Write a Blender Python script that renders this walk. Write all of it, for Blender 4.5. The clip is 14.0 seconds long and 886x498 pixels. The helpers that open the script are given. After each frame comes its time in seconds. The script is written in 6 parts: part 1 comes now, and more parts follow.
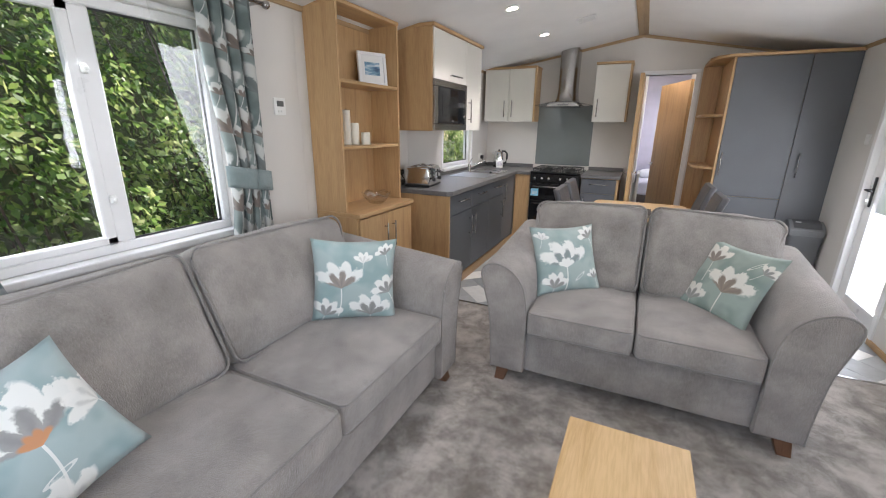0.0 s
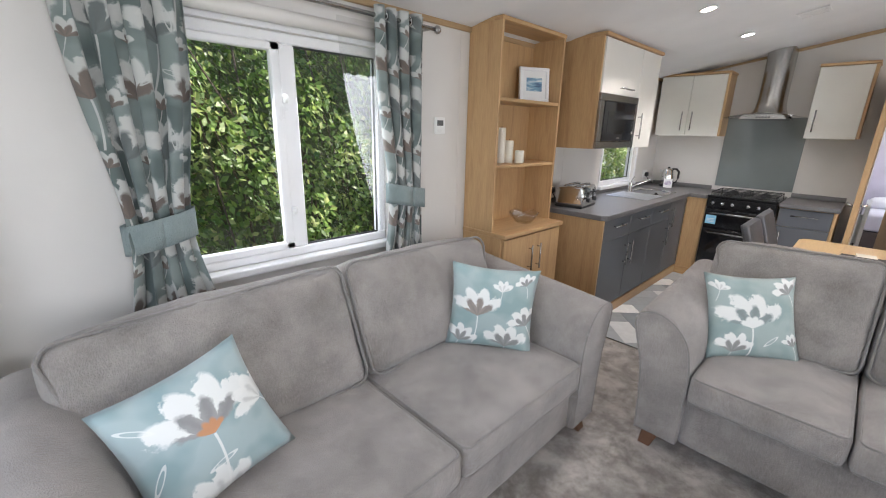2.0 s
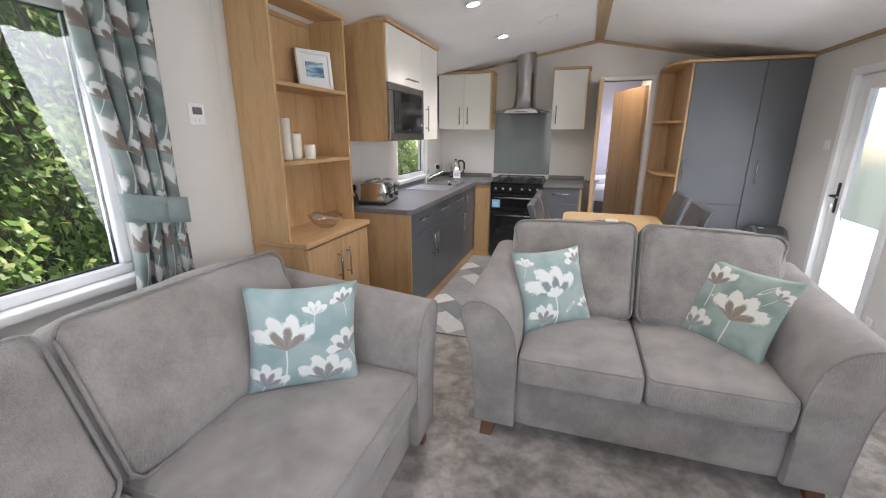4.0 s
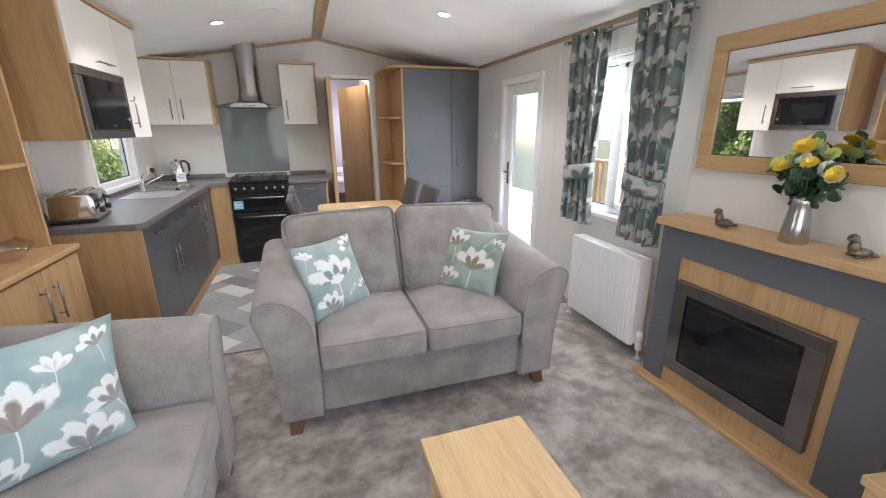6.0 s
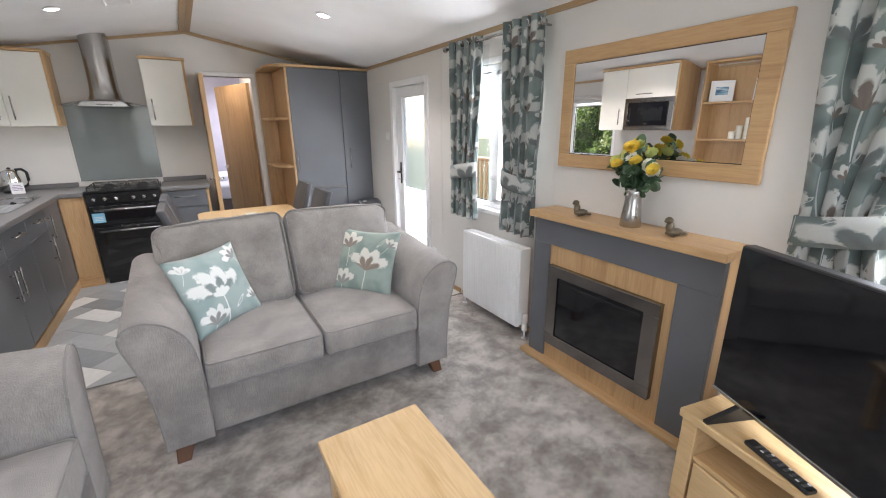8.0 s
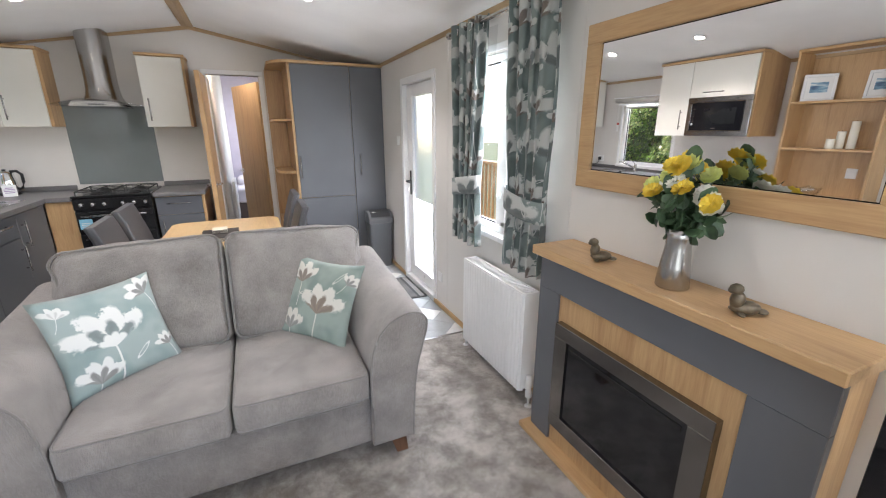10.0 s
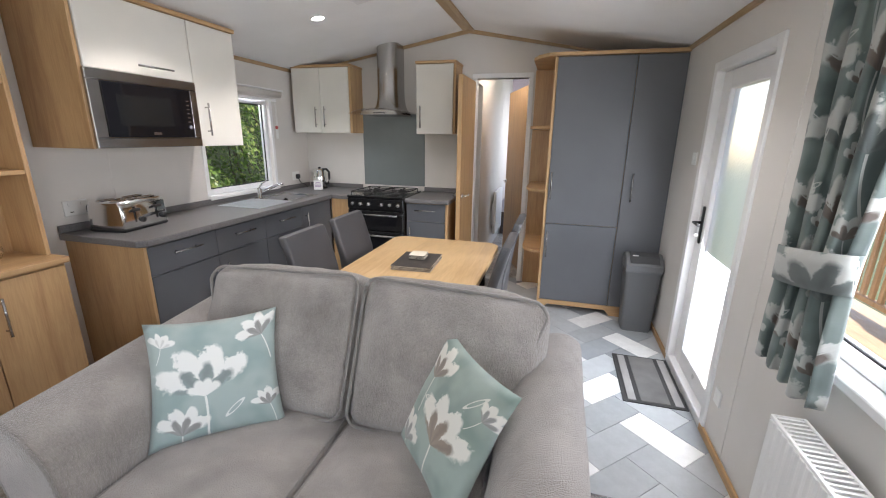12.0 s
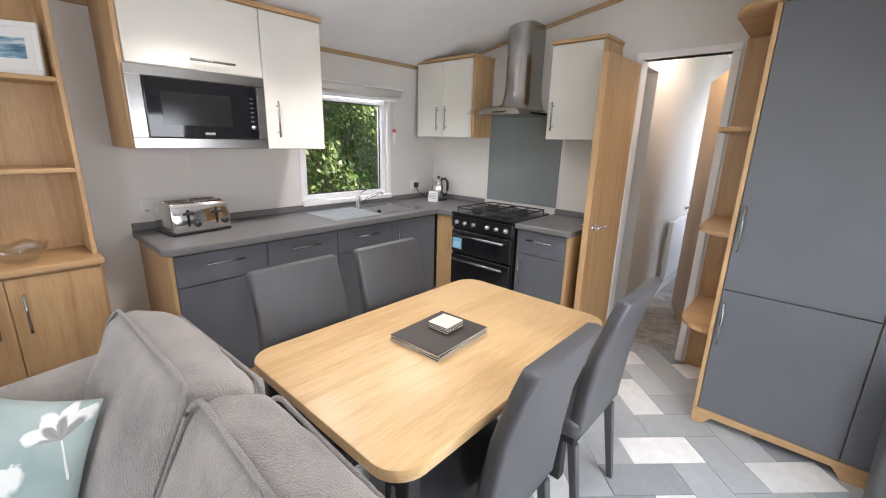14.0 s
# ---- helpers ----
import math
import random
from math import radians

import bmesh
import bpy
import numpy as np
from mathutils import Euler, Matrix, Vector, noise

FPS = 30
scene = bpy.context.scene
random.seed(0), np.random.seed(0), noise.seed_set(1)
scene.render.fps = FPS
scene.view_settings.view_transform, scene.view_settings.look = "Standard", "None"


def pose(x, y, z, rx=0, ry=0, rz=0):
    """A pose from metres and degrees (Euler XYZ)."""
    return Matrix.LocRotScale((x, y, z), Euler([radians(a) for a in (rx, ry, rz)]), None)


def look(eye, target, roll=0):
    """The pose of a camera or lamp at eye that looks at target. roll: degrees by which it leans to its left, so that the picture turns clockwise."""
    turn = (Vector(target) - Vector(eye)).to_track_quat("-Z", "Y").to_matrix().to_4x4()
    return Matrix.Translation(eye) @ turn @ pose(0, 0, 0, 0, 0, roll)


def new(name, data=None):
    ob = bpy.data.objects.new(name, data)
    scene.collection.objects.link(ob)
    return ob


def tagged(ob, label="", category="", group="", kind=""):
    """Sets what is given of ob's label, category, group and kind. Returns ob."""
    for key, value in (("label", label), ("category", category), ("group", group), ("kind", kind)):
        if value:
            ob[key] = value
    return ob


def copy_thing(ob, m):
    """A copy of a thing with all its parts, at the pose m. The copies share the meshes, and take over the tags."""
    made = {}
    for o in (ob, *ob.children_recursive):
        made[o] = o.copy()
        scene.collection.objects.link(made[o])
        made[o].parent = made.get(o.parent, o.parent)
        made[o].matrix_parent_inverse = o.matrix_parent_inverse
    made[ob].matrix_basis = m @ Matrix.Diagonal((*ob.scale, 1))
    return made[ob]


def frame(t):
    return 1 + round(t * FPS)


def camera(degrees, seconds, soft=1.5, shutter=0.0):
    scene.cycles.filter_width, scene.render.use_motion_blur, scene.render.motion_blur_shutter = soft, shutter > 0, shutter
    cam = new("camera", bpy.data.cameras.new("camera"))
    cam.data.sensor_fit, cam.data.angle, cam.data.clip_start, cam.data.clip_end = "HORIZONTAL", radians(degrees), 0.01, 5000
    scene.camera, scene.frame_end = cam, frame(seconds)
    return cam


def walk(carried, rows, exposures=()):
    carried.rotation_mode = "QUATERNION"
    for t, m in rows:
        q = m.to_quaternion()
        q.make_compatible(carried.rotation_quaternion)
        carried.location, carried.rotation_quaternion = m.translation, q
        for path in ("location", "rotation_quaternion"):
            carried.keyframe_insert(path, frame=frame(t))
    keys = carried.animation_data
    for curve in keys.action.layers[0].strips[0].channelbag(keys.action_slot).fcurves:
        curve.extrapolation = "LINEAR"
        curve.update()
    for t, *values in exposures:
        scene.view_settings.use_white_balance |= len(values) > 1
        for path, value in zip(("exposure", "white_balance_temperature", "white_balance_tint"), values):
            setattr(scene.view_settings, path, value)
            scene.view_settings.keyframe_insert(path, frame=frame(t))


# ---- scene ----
cam = camera(94.5, 14.0, soft=1.1)
PATH = [
    (0, (0.779, 0.248, 1.436), (-0.041, 1.979, 0.862), 0.6),
    (0.5, (0.722, 0.283, 1.49), (-0.348, 1.881, 0.94), 0.6),
    (1, (0.676, 0.262, 1.52), (-0.581, 1.717, 0.969), 1.0),
    (1.5, (0.664, 0.282, 1.531), (-0.702, 1.634, 0.974), 1.1),
    (2, (0.692, 0.347, 1.522), (-0.68, 1.689, 0.959), 1.2),
    (4.5, (0.446, 0.611, 1.449), (0.194, 2.516, 0.896), -0.1),
    (5, (0.388, 0.559, 1.461), (0.468, 2.477, 0.899), -0.1),
    (5.5, (0.37, 0.506, 1.457), (0.735, 2.391, 0.895), -0.4),
    (6, (0.348, 0.476, 1.454), (0.947, 2.298, 0.886), -0.4),
    (6.5, (0.329, 0.434, 1.469), (1.102, 2.188, 0.898), -0.5),
    (7, (0.314, 0.383, 1.471), (1.222, 2.072, 0.903), -0.4),
    (7.5, (0.326, 0.356, 1.477), (1.332, 1.986, 0.901), -0.5),
    (9.8, (0.987, 0.694, 1.469), (1.878, 2.395, 0.909), -0.0),
    (10, (1.055, 0.753, 1.48), (1.845, 2.502, 0.917), -0.1),
    (10.5, (1.203, 0.905, 1.467), (1.682, 2.767, 0.914), -0.2),
    (11, (1.334, 1.072, 1.477), (1.45, 2.994, 0.934), 0.5),
    (11.5, (1.456, 1.365, 1.487), (1.211, 3.272, 0.935), 0.5),
    (12, (1.532, 1.705, 1.49), (1.024, 3.564, 0.957), 0.8),
    (12.5, (1.649, 2.041, 1.501), (0.894, 3.816, 0.973), 0.9),
    (13, (1.681, 2.36, 1.494), (0.708, 4.026, 0.965), 1.0),
    (13.5, (1.674, 2.654, 1.509), (0.526, 4.206, 0.987), 1.1),
    (14, (1.725, 2.828, 1.484), (0.431, 4.262, 0.966), 1.5),
]
walk(cam, [(t, look(eye, target, roll)) for t, eye, target, roll in PATH], [(0, 1.08, 6500, 16), (2, 1.14, 6500, 16), (5, 1.2, 6500, 16), (7.5, 1.36, 6500, 16), (10, 1.34, 6500, 16), (12.5, 1.08, 6500, 16), (13.2, 1.3, 6500, 16), (14, 1.4, 6500, 16)])


# ---- light and sky ----
world = bpy.data.worlds.new("sky")
scene.world = world
world.use_nodes = True
wn = world.node_tree
sky = wn.nodes.new("ShaderNodeTexSky")
sky.sky_type, sky.sun_disc, sky.sun_elevation, sky.sun_rotation = "NISHITA", False, radians(44), radians(8)
wn.links.new(sky.outputs[0], wn.nodes["Background"].inputs[0])
wn.nodes["Background"].inputs[1].default_value = 0.14


def lamp(name, kind, place, target, energy, size=0.1, size_y=None, color=(1, 1, 1)):
    data = bpy.data.lights.new(name, kind)
    data.energy, data.color = energy, color
    if kind == "AREA":
        data.shape, data.size, data.size_y = "RECTANGLE", size, size_y or size
    elif kind == "SUN":
        data.angle = radians(size)
    else:
        data.shadow_soft_size = size
    ob = new(name, data)
    ob.matrix_world = look(place, target)
    return ob


lamp("sun", "SUN", (0.9, 6.7, 6.6), (0, 0, 0), 5.0, 0.8, color=(1.0, 0.95, 0.86))
DAY = (0.90, 0.96, 1.0)
lamp("window_light", "AREA", (-1.36, 1.22, 1.4), (0, 1.22, 0.9), 5.5, 0.95, 0.95, DAY)
lamp("window_light", "AREA", (-1.29, 4.9, 1.77), (0, 4.9, 0.5), 9, 0.75, 0.06, DAY)
lamp("window_light", "AREA", (2.50, 2.9, 1.4), (0, 2.9, 0.5), 20, 0.75, 1.0, DAY)
lamp("window_light", "AREA", (2.50, 0.3, 1.4), (0, 0.5, 0.0), 23, 0.75, 1.0, DAY)
lamp("window_light", "AREA", (2.40, 4.2, 0.95), (0, 4.2, 0.2), 8, 0.45, 1.5, DAY)
lamp("window_light", "AREA", (0.57, -0.68, 1.3), (0.57, 3, 0.4), 9, 2.0, 1.3, DAY)

# ---- materials ----


def nodes_of(name, rough, metal=0.0):
    m = bpy.data.materials.new(name)
    m.use_nodes = True
    b = m.node_tree.nodes["Principled BSDF"]
    b.inputs["Roughness"].default_value, b.inputs["Metallic"].default_value = rough, metal
    return m, m.node_tree, b


def add(nt, kind, **inputs):
    n = nt.nodes.new(kind)
    for k, v in inputs.items():
        n.inputs[k.replace("_", " ")].default_value = v
    return n


def ramp_of(nt, source, stops):
    r = nt.nodes.new("ShaderNodeValToRGB")
    els = r.color_ramp.elements
    while len(els) < len(stops):
        els.new(0.5)
    for e, (p, c) in zip(els, stops):
        e.position, e.color = p, (*c, 1)
    nt.links.new(source, r.inputs[0])
    return r.outputs[0]


def shade(c, k):
    return tuple(min(1.0, v * k) for v in c)


def calc(nt, op, a, b=None, c=None):
    n = nt.nodes.new("ShaderNodeMath")
    n.operation = op
    for i, v in enumerate((a, b, c)):
        if v is None:
            continue
        if isinstance(v, (int, float)):
            n.inputs[i].default_value = v
        else:
            nt.links.new(v, n.inputs[i])
    return n.outputs[0]


def blend(nt, fac, a, b):
    n = nt.nodes.new("ShaderNodeMix")
    n.data_type = "RGBA"
    for sock, v in ((n.inputs[0], fac), (n.inputs[6], a), (n.inputs[7], b)):
        if isinstance(v, tuple):
            sock.default_value = (*v, 1)
        elif isinstance(v, (int, float)):
            sock.default_value = v
        else:
            nt.links.new(v, sock)
    return n.outputs[2]


def bump(nt, b, height, strength, distance=0.002):
    n = add(nt, "ShaderNodeBump", Strength=strength, Distance=distance)
    nt.links.new(height, n.inputs["Height"])
    nt.links.new(n.outputs[0], b.inputs["Normal"])


def plain(name, color, rough=0.5, metal=0.0, vary=0.06, scale=6.0, grain=0.15, grain_scale=220.0):
    """Paint, plastic or metal with faint blotches and fine relief."""
    m, nt, b = nodes_of(name, rough, metal)
    co = nt.nodes.new("ShaderNodeTexCoord").outputs["Object"]
    n1 = add(nt, "ShaderNodeTexNoise", Scale=scale, Detail=4.0)
    nt.links.new(co, n1.inputs["Vector"])
    nt.links.new(ramp_of(nt, n1.outputs[0], [(0.3, shade(color, 1 - vary)), (0.7, shade(color, 1 + vary))]), b.inputs["Base Color"])
    nt.links.new(calc(nt, "MULTIPLY_ADD", n1.outputs[0], 0.12, rough - 0.06), b.inputs["Roughness"])
    n2 = add(nt, "ShaderNodeTexNoise", Scale=grain_scale, Detail=2.0)
    nt.links.new(co, n2.inputs["Vector"])
    bump(nt, b, n2.outputs[0], grain, 0.001)
    return m


def wood(name, dark, light, axis="z", rough=0.42):
    """Foil-faced oak: long streaks along one axis, with darker flecks."""
    m, nt, b = nodes_of(name, rough)
    co = nt.nodes.new("ShaderNodeTexCoord").outputs["Object"]
    mp = nt.nodes.new("ShaderNodeMapping")
    s = {"x": (1.2, 16, 16), "y": (16, 1.2, 16), "z": (16, 16, 1.2)}[axis]
    mp.inputs["Scale"].default_value = s
    nt.links.new(co, mp.inputs[0])
    n1 = add(nt, "ShaderNodeTexNoise", Scale=1.0, Detail=7.0, Roughness=0.62, Distortion=0.7)
    nt.links.new(mp.outputs[0], n1.inputs["Vector"])
    n2 = add(nt, "ShaderNodeTexNoise", Scale=9.0, Detail=3.0)
    nt.links.new(mp.outputs[0], n2.inputs["Vector"])
    c1 = ramp_of(nt, n1.outputs[0], [(0.28, dark), (0.5, shade(light, 0.95)), (0.75, light)])
    c2 = ramp_of(nt, n2.outputs[0], [(0.35, (0.84, 0.8, 0.75)), (0.6, (1, 1, 1))])
    mul = nt.nodes.new("ShaderNodeMix")
    mul.data_type, mul.blend_type = "RGBA", "MULTIPLY"
    mul.inputs[0].default_value = 0.6
    nt.links.new(c1, mul.inputs[6])
    nt.links.new(c2, mul.inputs[7])
    nt.links.new(mul.outputs[2], b.inputs["Base Color"])
    nt.links.new(calc(nt, "MULTIPLY_ADD", n1.outputs[0], 0.2, rough - 0.1), b.inputs["Roughness"])
    bump(nt, b, n2.outputs[0], 0.12, 0.001)
    return m


def woven(name, a, c, scale=420.0, blotch=5.0, sheen=0.4):
    """Woven upholstery: crossing threads, soft blotches and a little sheen."""
    m, nt, b = nodes_of(name, 0.9)
    co = nt.nodes.new("ShaderNodeTexCoord").outputs["Object"]
    n1 = add(nt, "ShaderNodeTexNoise", Scale=blotch, Detail=5.0, Roughness=0.6)
    n2 = add(nt, "ShaderNodeTexNoise", Scale=scale, Detail=2.0)
    for n in (n1, n2):
        nt.links.new(co, n.inputs["Vector"])
    mp = nt.nodes.new("ShaderNodeMapping")
    mp.inputs["Scale"].default_value = (190, 190, 45)
    nt.links.new(co, mp.inputs[0])
    n3 = add(nt, "ShaderNodeTexNoise", Scale=1.0, Detail=2.0)
    nt.links.new(mp.outputs[0], n3.inputs["Vector"])
    mixed = calc(nt, "ADD", calc(nt, "MULTIPLY", n1.outputs[0], 0.76), calc(nt, "MULTIPLY", n3.outputs[0], 0.24))
    nt.links.new(ramp_of(nt, mixed, [(0.33, a), (0.62, c)]), b.inputs["Base Color"])
    b.inputs["Sheen Weight"].default_value = sheen
    rib = nt.nodes.new("ShaderNodeMapping")
    rib.inputs["Scale"].default_value = (330, 330, 120)
    nt.links.new(co, rib.inputs[0])
    n4 = add(nt, "ShaderNodeTexNoise", Scale=1.0, Detail=1.0)
    nt.links.new(rib.outputs[0], n4.inputs["Vector"])
    both = calc(nt, "MULTIPLY_ADD", n4.outputs[0], 1.6, calc(nt, "ADD", n2.outputs[0], n3.outputs[0]))
    bump(nt, b, both, 0.85, 0.004)
    return m


def fan_bloom(nt, ground, u, v, wob, at, size, petal, heart, turn=0.0, core=None, core_r=0.22, stem=True):
    """A brushed fan-shaped bloom over a ground colour: ragged pale petals, a streaked heart and a thin stem. at: its foot; size: its height in metres."""
    ca, sa = math.cos(turn) / size, math.sin(turn) / size
    x = calc(nt, "MULTIPLY_ADD", u, ca, calc(nt, "MULTIPLY_ADD", v, sa, -at[0] * ca - at[1] * sa))
    y = calc(nt, "MULTIPLY_ADD", v, ca, calc(nt, "MULTIPLY_ADD", u, -sa, at[0] * sa - at[1] * ca))
    rad = calc(nt, "SQRT", calc(nt, "MULTIPLY_ADD", x, x, calc(nt, "MULTIPLY", y, y)))
    ang = calc(nt, "ADD", calc(nt, "ARCTAN2", x, y), calc(nt, "MULTIPLY_ADD", wob, 0.4, -0.2))
    teeth = calc(nt, "ABSOLUTE", calc(nt, "SINE", calc(nt, "MULTIPLY", ang, 5.0)))
    reach = calc(nt, "MULTIPLY_ADD", teeth, 0.26, calc(nt, "MULTIPLY_ADD", wob, 0.3, 0.60))
    unit = lambda val: calc(nt, "MINIMUM", calc(nt, "MAXIMUM", val, 0.0), 1.0)
    side = unit(calc(nt, "MULTIPLY", calc(nt, "SUBTRACT", 1.25, calc(nt, "ABSOLUTE", ang)), 7.0))
    mask = calc(nt, "MULTIPLY", unit(calc(nt, "MULTIPLY", calc(nt, "SUBTRACT", reach, rad), 13.0)), side)
    streak = calc(nt, "ABSOLUTE", calc(nt, "SINE", calc(nt, "MULTIPLY_ADD", ang, 4.2, 0.7)))
    inner = unit(calc(nt, "MULTIPLY", calc(nt, "SUBTRACT", calc(nt, "MULTIPLY_ADD", streak, 0.32, 0.36), rad), 10.0))
    tone = blend(nt, calc(nt, "MULTIPLY", calc(nt, "POWER", streak, 3.0), 0.6), heart, shade(heart, 0.55))
    colour = blend(nt, calc(nt, "MULTIPLY", inner, 0.9), petal, tone)
    if core:
        colour = blend(nt, unit(calc(nt, "MULTIPLY", calc(nt, "SUBTRACT", calc(nt, "MULTIPLY_ADD", teeth, 0.06, core_r), rad), 20.0)), colour, core)
    if stem:
        line = calc(nt, "LESS_THAN", calc(nt, "ABSOLUTE", calc(nt, "ADD", x, calc(nt, "MULTIPLY", calc(nt, "MULTIPLY", y, y), 0.16))), 0.02)
        line = calc(nt, "MULTIPLY", calc(nt, "MULTIPLY", line, calc(nt, "LESS_THAN", y, 0.0)), calc(nt, "GREATER_THAN", y, -1.05))
        ground = blend(nt, calc(nt, "MULTIPLY", line, 0.85), ground, petal)
    return blend(nt, calc(nt, "MULTIPLY", mask, 0.93), ground, colour)


def leaf_line(nt, ground, u, v, at, size, petal, turn):
    """The pale brushed outline of a slim leaf."""
    ca, sa = math.cos(turn) / size, math.sin(turn) / size
    x = calc(nt, "MULTIPLY_ADD", u, ca, calc(nt, "MULTIPLY_ADD", v, sa, -at[0] * ca - at[1] * sa))
    y = calc(nt, "MULTIPLY_ADD", v, ca * 5.0, calc(nt, "MULTIPLY_ADD", u, -sa * 5.0, (at[0] * sa - at[1] * ca) * 5.0))
    e = calc(nt, "MULTIPLY_ADD", x, x, calc(nt, "MULTIPLY", y, y))
    ring = calc(nt, "MULTIPLY", calc(nt, "LESS_THAN", e, 1.0), calc(nt, "GREATER_THAN", e, 0.45))
    return blend(nt, calc(nt, "MULTIPLY", ring, 0.75), ground, petal)


def cloth_ground(name, base_a, base_b, wash_scale):
    m, nt, b = nodes_of(name, 0.85)
    uv = nt.nodes.new("ShaderNodeTexCoord").outputs["UV"]
    wob = add(nt, "ShaderNodeTexNoise", Scale=34.0, Detail=3.0, Roughness=0.6)
    wash = add(nt, "ShaderNodeTexNoise", Scale=wash_scale, Detail=2.0)
    th = add(nt, "ShaderNodeTexNoise", Scale=600.0, Detail=1.0)
    for n in (wob, wash, th):
        nt.links.new(uv, n.inputs["Vector"])
    sp = nt.nodes.new("ShaderNodeSeparateXYZ")
    nt.links.new(uv, sp.inputs[0])
    bump(nt, b, th.outputs[0], 0.25, 0.001)
    b.inputs["Sheen Weight"].default_value = 0.2
    return m, nt, b, sp.outputs[0], sp.outputs[1], wob.outputs[0], ramp_of(nt, wash.outputs[0], [(0.42, base_a), (0.56, base_b)])


def cushion_print(name, base_a, base_b, petal, blooms, leaves=()):
    """A cushion's own print; the UV map holds metres from the middle. blooms: foot, size, heart, turn, core, core radius."""
    m, nt, b, u, v, wob, col = cloth_ground(name, base_a, base_b, 6.0)
    for at, turn in leaves:
        col = leaf_line(nt, col, u, v, at, 0.045, petal, turn)
    for at, size, heart, turn, core, core_r in blooms:
        col = fan_bloom(nt, col, u, v, wob, at, size, petal, heart, turn, core, core_r)
    nt.links.new(col, b.inputs["Base Color"])
    return m


def curtain_print(name, base_a, base_b, petal, hearts):
    """Printed cotton by the metre: two blooms, a bud and a leaf in a repeat, each on a shifted grid."""
    m, nt, b, u, v, wob, col = cloth_ground(name, base_a, base_b, 5.0)
    tw, th = 0.30, 0.40
    for k, (dx, dy, size, heart) in enumerate(((0.0, 0.0, 0.15, hearts[0]), (0.5, 0.5, 0.165, hearts[1]), (0.52, 0.06, 0.07, hearts[2]), (0.05, 0.55, 0.06, hearts[2]))):
        lu = calc(nt, "MULTIPLY_ADD", calc(nt, "FRACT", calc(nt, "MULTIPLY_ADD", u, 1 / tw, dx)), tw, -tw / 2)
        lv = calc(nt, "MULTIPLY_ADD", calc(nt, "FRACT", calc(nt, "MULTIPLY_ADD", v, 1 / th, dy)), th, -th / 2)
        col = leaf_line(nt, col, lu, lv, (0.08, -0.12), 0.04, petal, 0.6 - k)
        col = fan_bloom(nt, col, lu, lv, wob, (0.0, -0.02), size, petal, heart, 0.12 - 0.1 * k)
    nt.links.new(col, b.inputs["Base Color"])
    return m


def pane_glass(name, gloss=0.03):
    """Thin window glass: mostly clear, with a gloss that grows at grazing angles."""
    m = bpy.data.materials.new(name)
    m.use_nodes = True
    nt = m.node_tree
    nt.nodes.clear()
    out = nt.nodes.new("ShaderNodeOutputMaterial")
    tr, gl, mx = nt.nodes.new("ShaderNodeBsdfTransparent"), nt.nodes.new("ShaderNodeBsdfGlossy"), nt.nodes.new("ShaderNodeMixShader")
    gl.inputs["Roughness"].default_value = 0.02
    lw = nt.nodes.new("ShaderNodeLayerWeight")
    nt.links.new(calc(nt, "MULTIPLY_ADD", calc(nt, "POWER", lw.outputs["Facing"], 5.0), 0.5, gloss), mx.inputs[0])
    nt.links.new(tr.outputs[0], mx.inputs[1])
    nt.links.new(gl.outputs[0], mx.inputs[2])
    nt.links.new(mx.outputs[0], out.inputs[0])
    return m


def glow(name, color, strength):
    m, nt, b = nodes_of(name, 0.5)
    b.inputs["Emission Color"].default_value, b.inputs["Emission Strength"].default_value = (*color, 1), strength
    return m


OAK_D, OAK_L = (0.40, 0.23, 0.105), (0.56, 0.36, 0.18)
M_OAK_Z = wood("oak_foil_upright", OAK_D, OAK_L, "z")
M_OAK_Y = wood("oak_foil_lengthwise", OAK_D, OAK_L, "y")
M_OAK_X = wood("oak_foil_crosswise", OAK_D, OAK_L, "x")
M_TABLE = wood("pale_oak_top", (0.55, 0.34, 0.15), (0.72, 0.50, 0.26), "y", 0.38)
M_TRIM = wood("ceiling_trim_oak", (0.33, 0.22, 0.11), (0.45, 0.31, 0.17), "y")
M_FOOT = wood("dark_foot_wood", (0.10, 0.045, 0.02), (0.17, 0.08, 0.04), "z")
M_WALL = plain("wall_board", (0.68, 0.655, 0.62), 0.6, vary=0.03, scale=2.5, grain=0.1)
M_CEIL = plain("ceiling_board", (0.84, 0.84, 0.84), 0.7, vary=0.03, scale=3.0, grain=0.35, grain_scale=90)
M_WHITE = plain("white_upvc", (0.82, 0.82, 0.82), 0.3, vary=0.02)
M_ENAMEL = plain("white_enamel", (0.83, 0.83, 0.82), 0.3, vary=0.02)
M_CREAM = plain("cream_door_foil", (0.74, 0.72, 0.66), 0.38, vary=0.03, scale=3)
M_GREY = plain("slate_grey_foil", (0.116, 0.122, 0.134), 0.42, vary=0.06, scale=3)
M_TOP = plain("grey_laminate", (0.16, 0.155, 0.155), 0.42, vary=0.2, scale=130, grain=0.1)
M_STEEL = plain("brushed_steel", (0.44, 0.43, 0.42), 0.24, 1.0, vary=0.04, scale=14, grain=0.0)
M_CHROME = plain("chrome", (0.75, 0.75, 0.75), 0.1, 1.0, vary=0.02, grain=0.0)
M_BLACK = plain("black_enamel", (0.012, 0.012, 0.013), 0.18, vary=0.2)
M_BLACKGLASS = plain("black_glass", (0.008, 0.008, 0.01), 0.05, vary=0.1, grain=0.0)
M_IRON = plain("cast_iron", (0.02, 0.02, 0.02), 0.6, vary=0.2, grain=0.5)
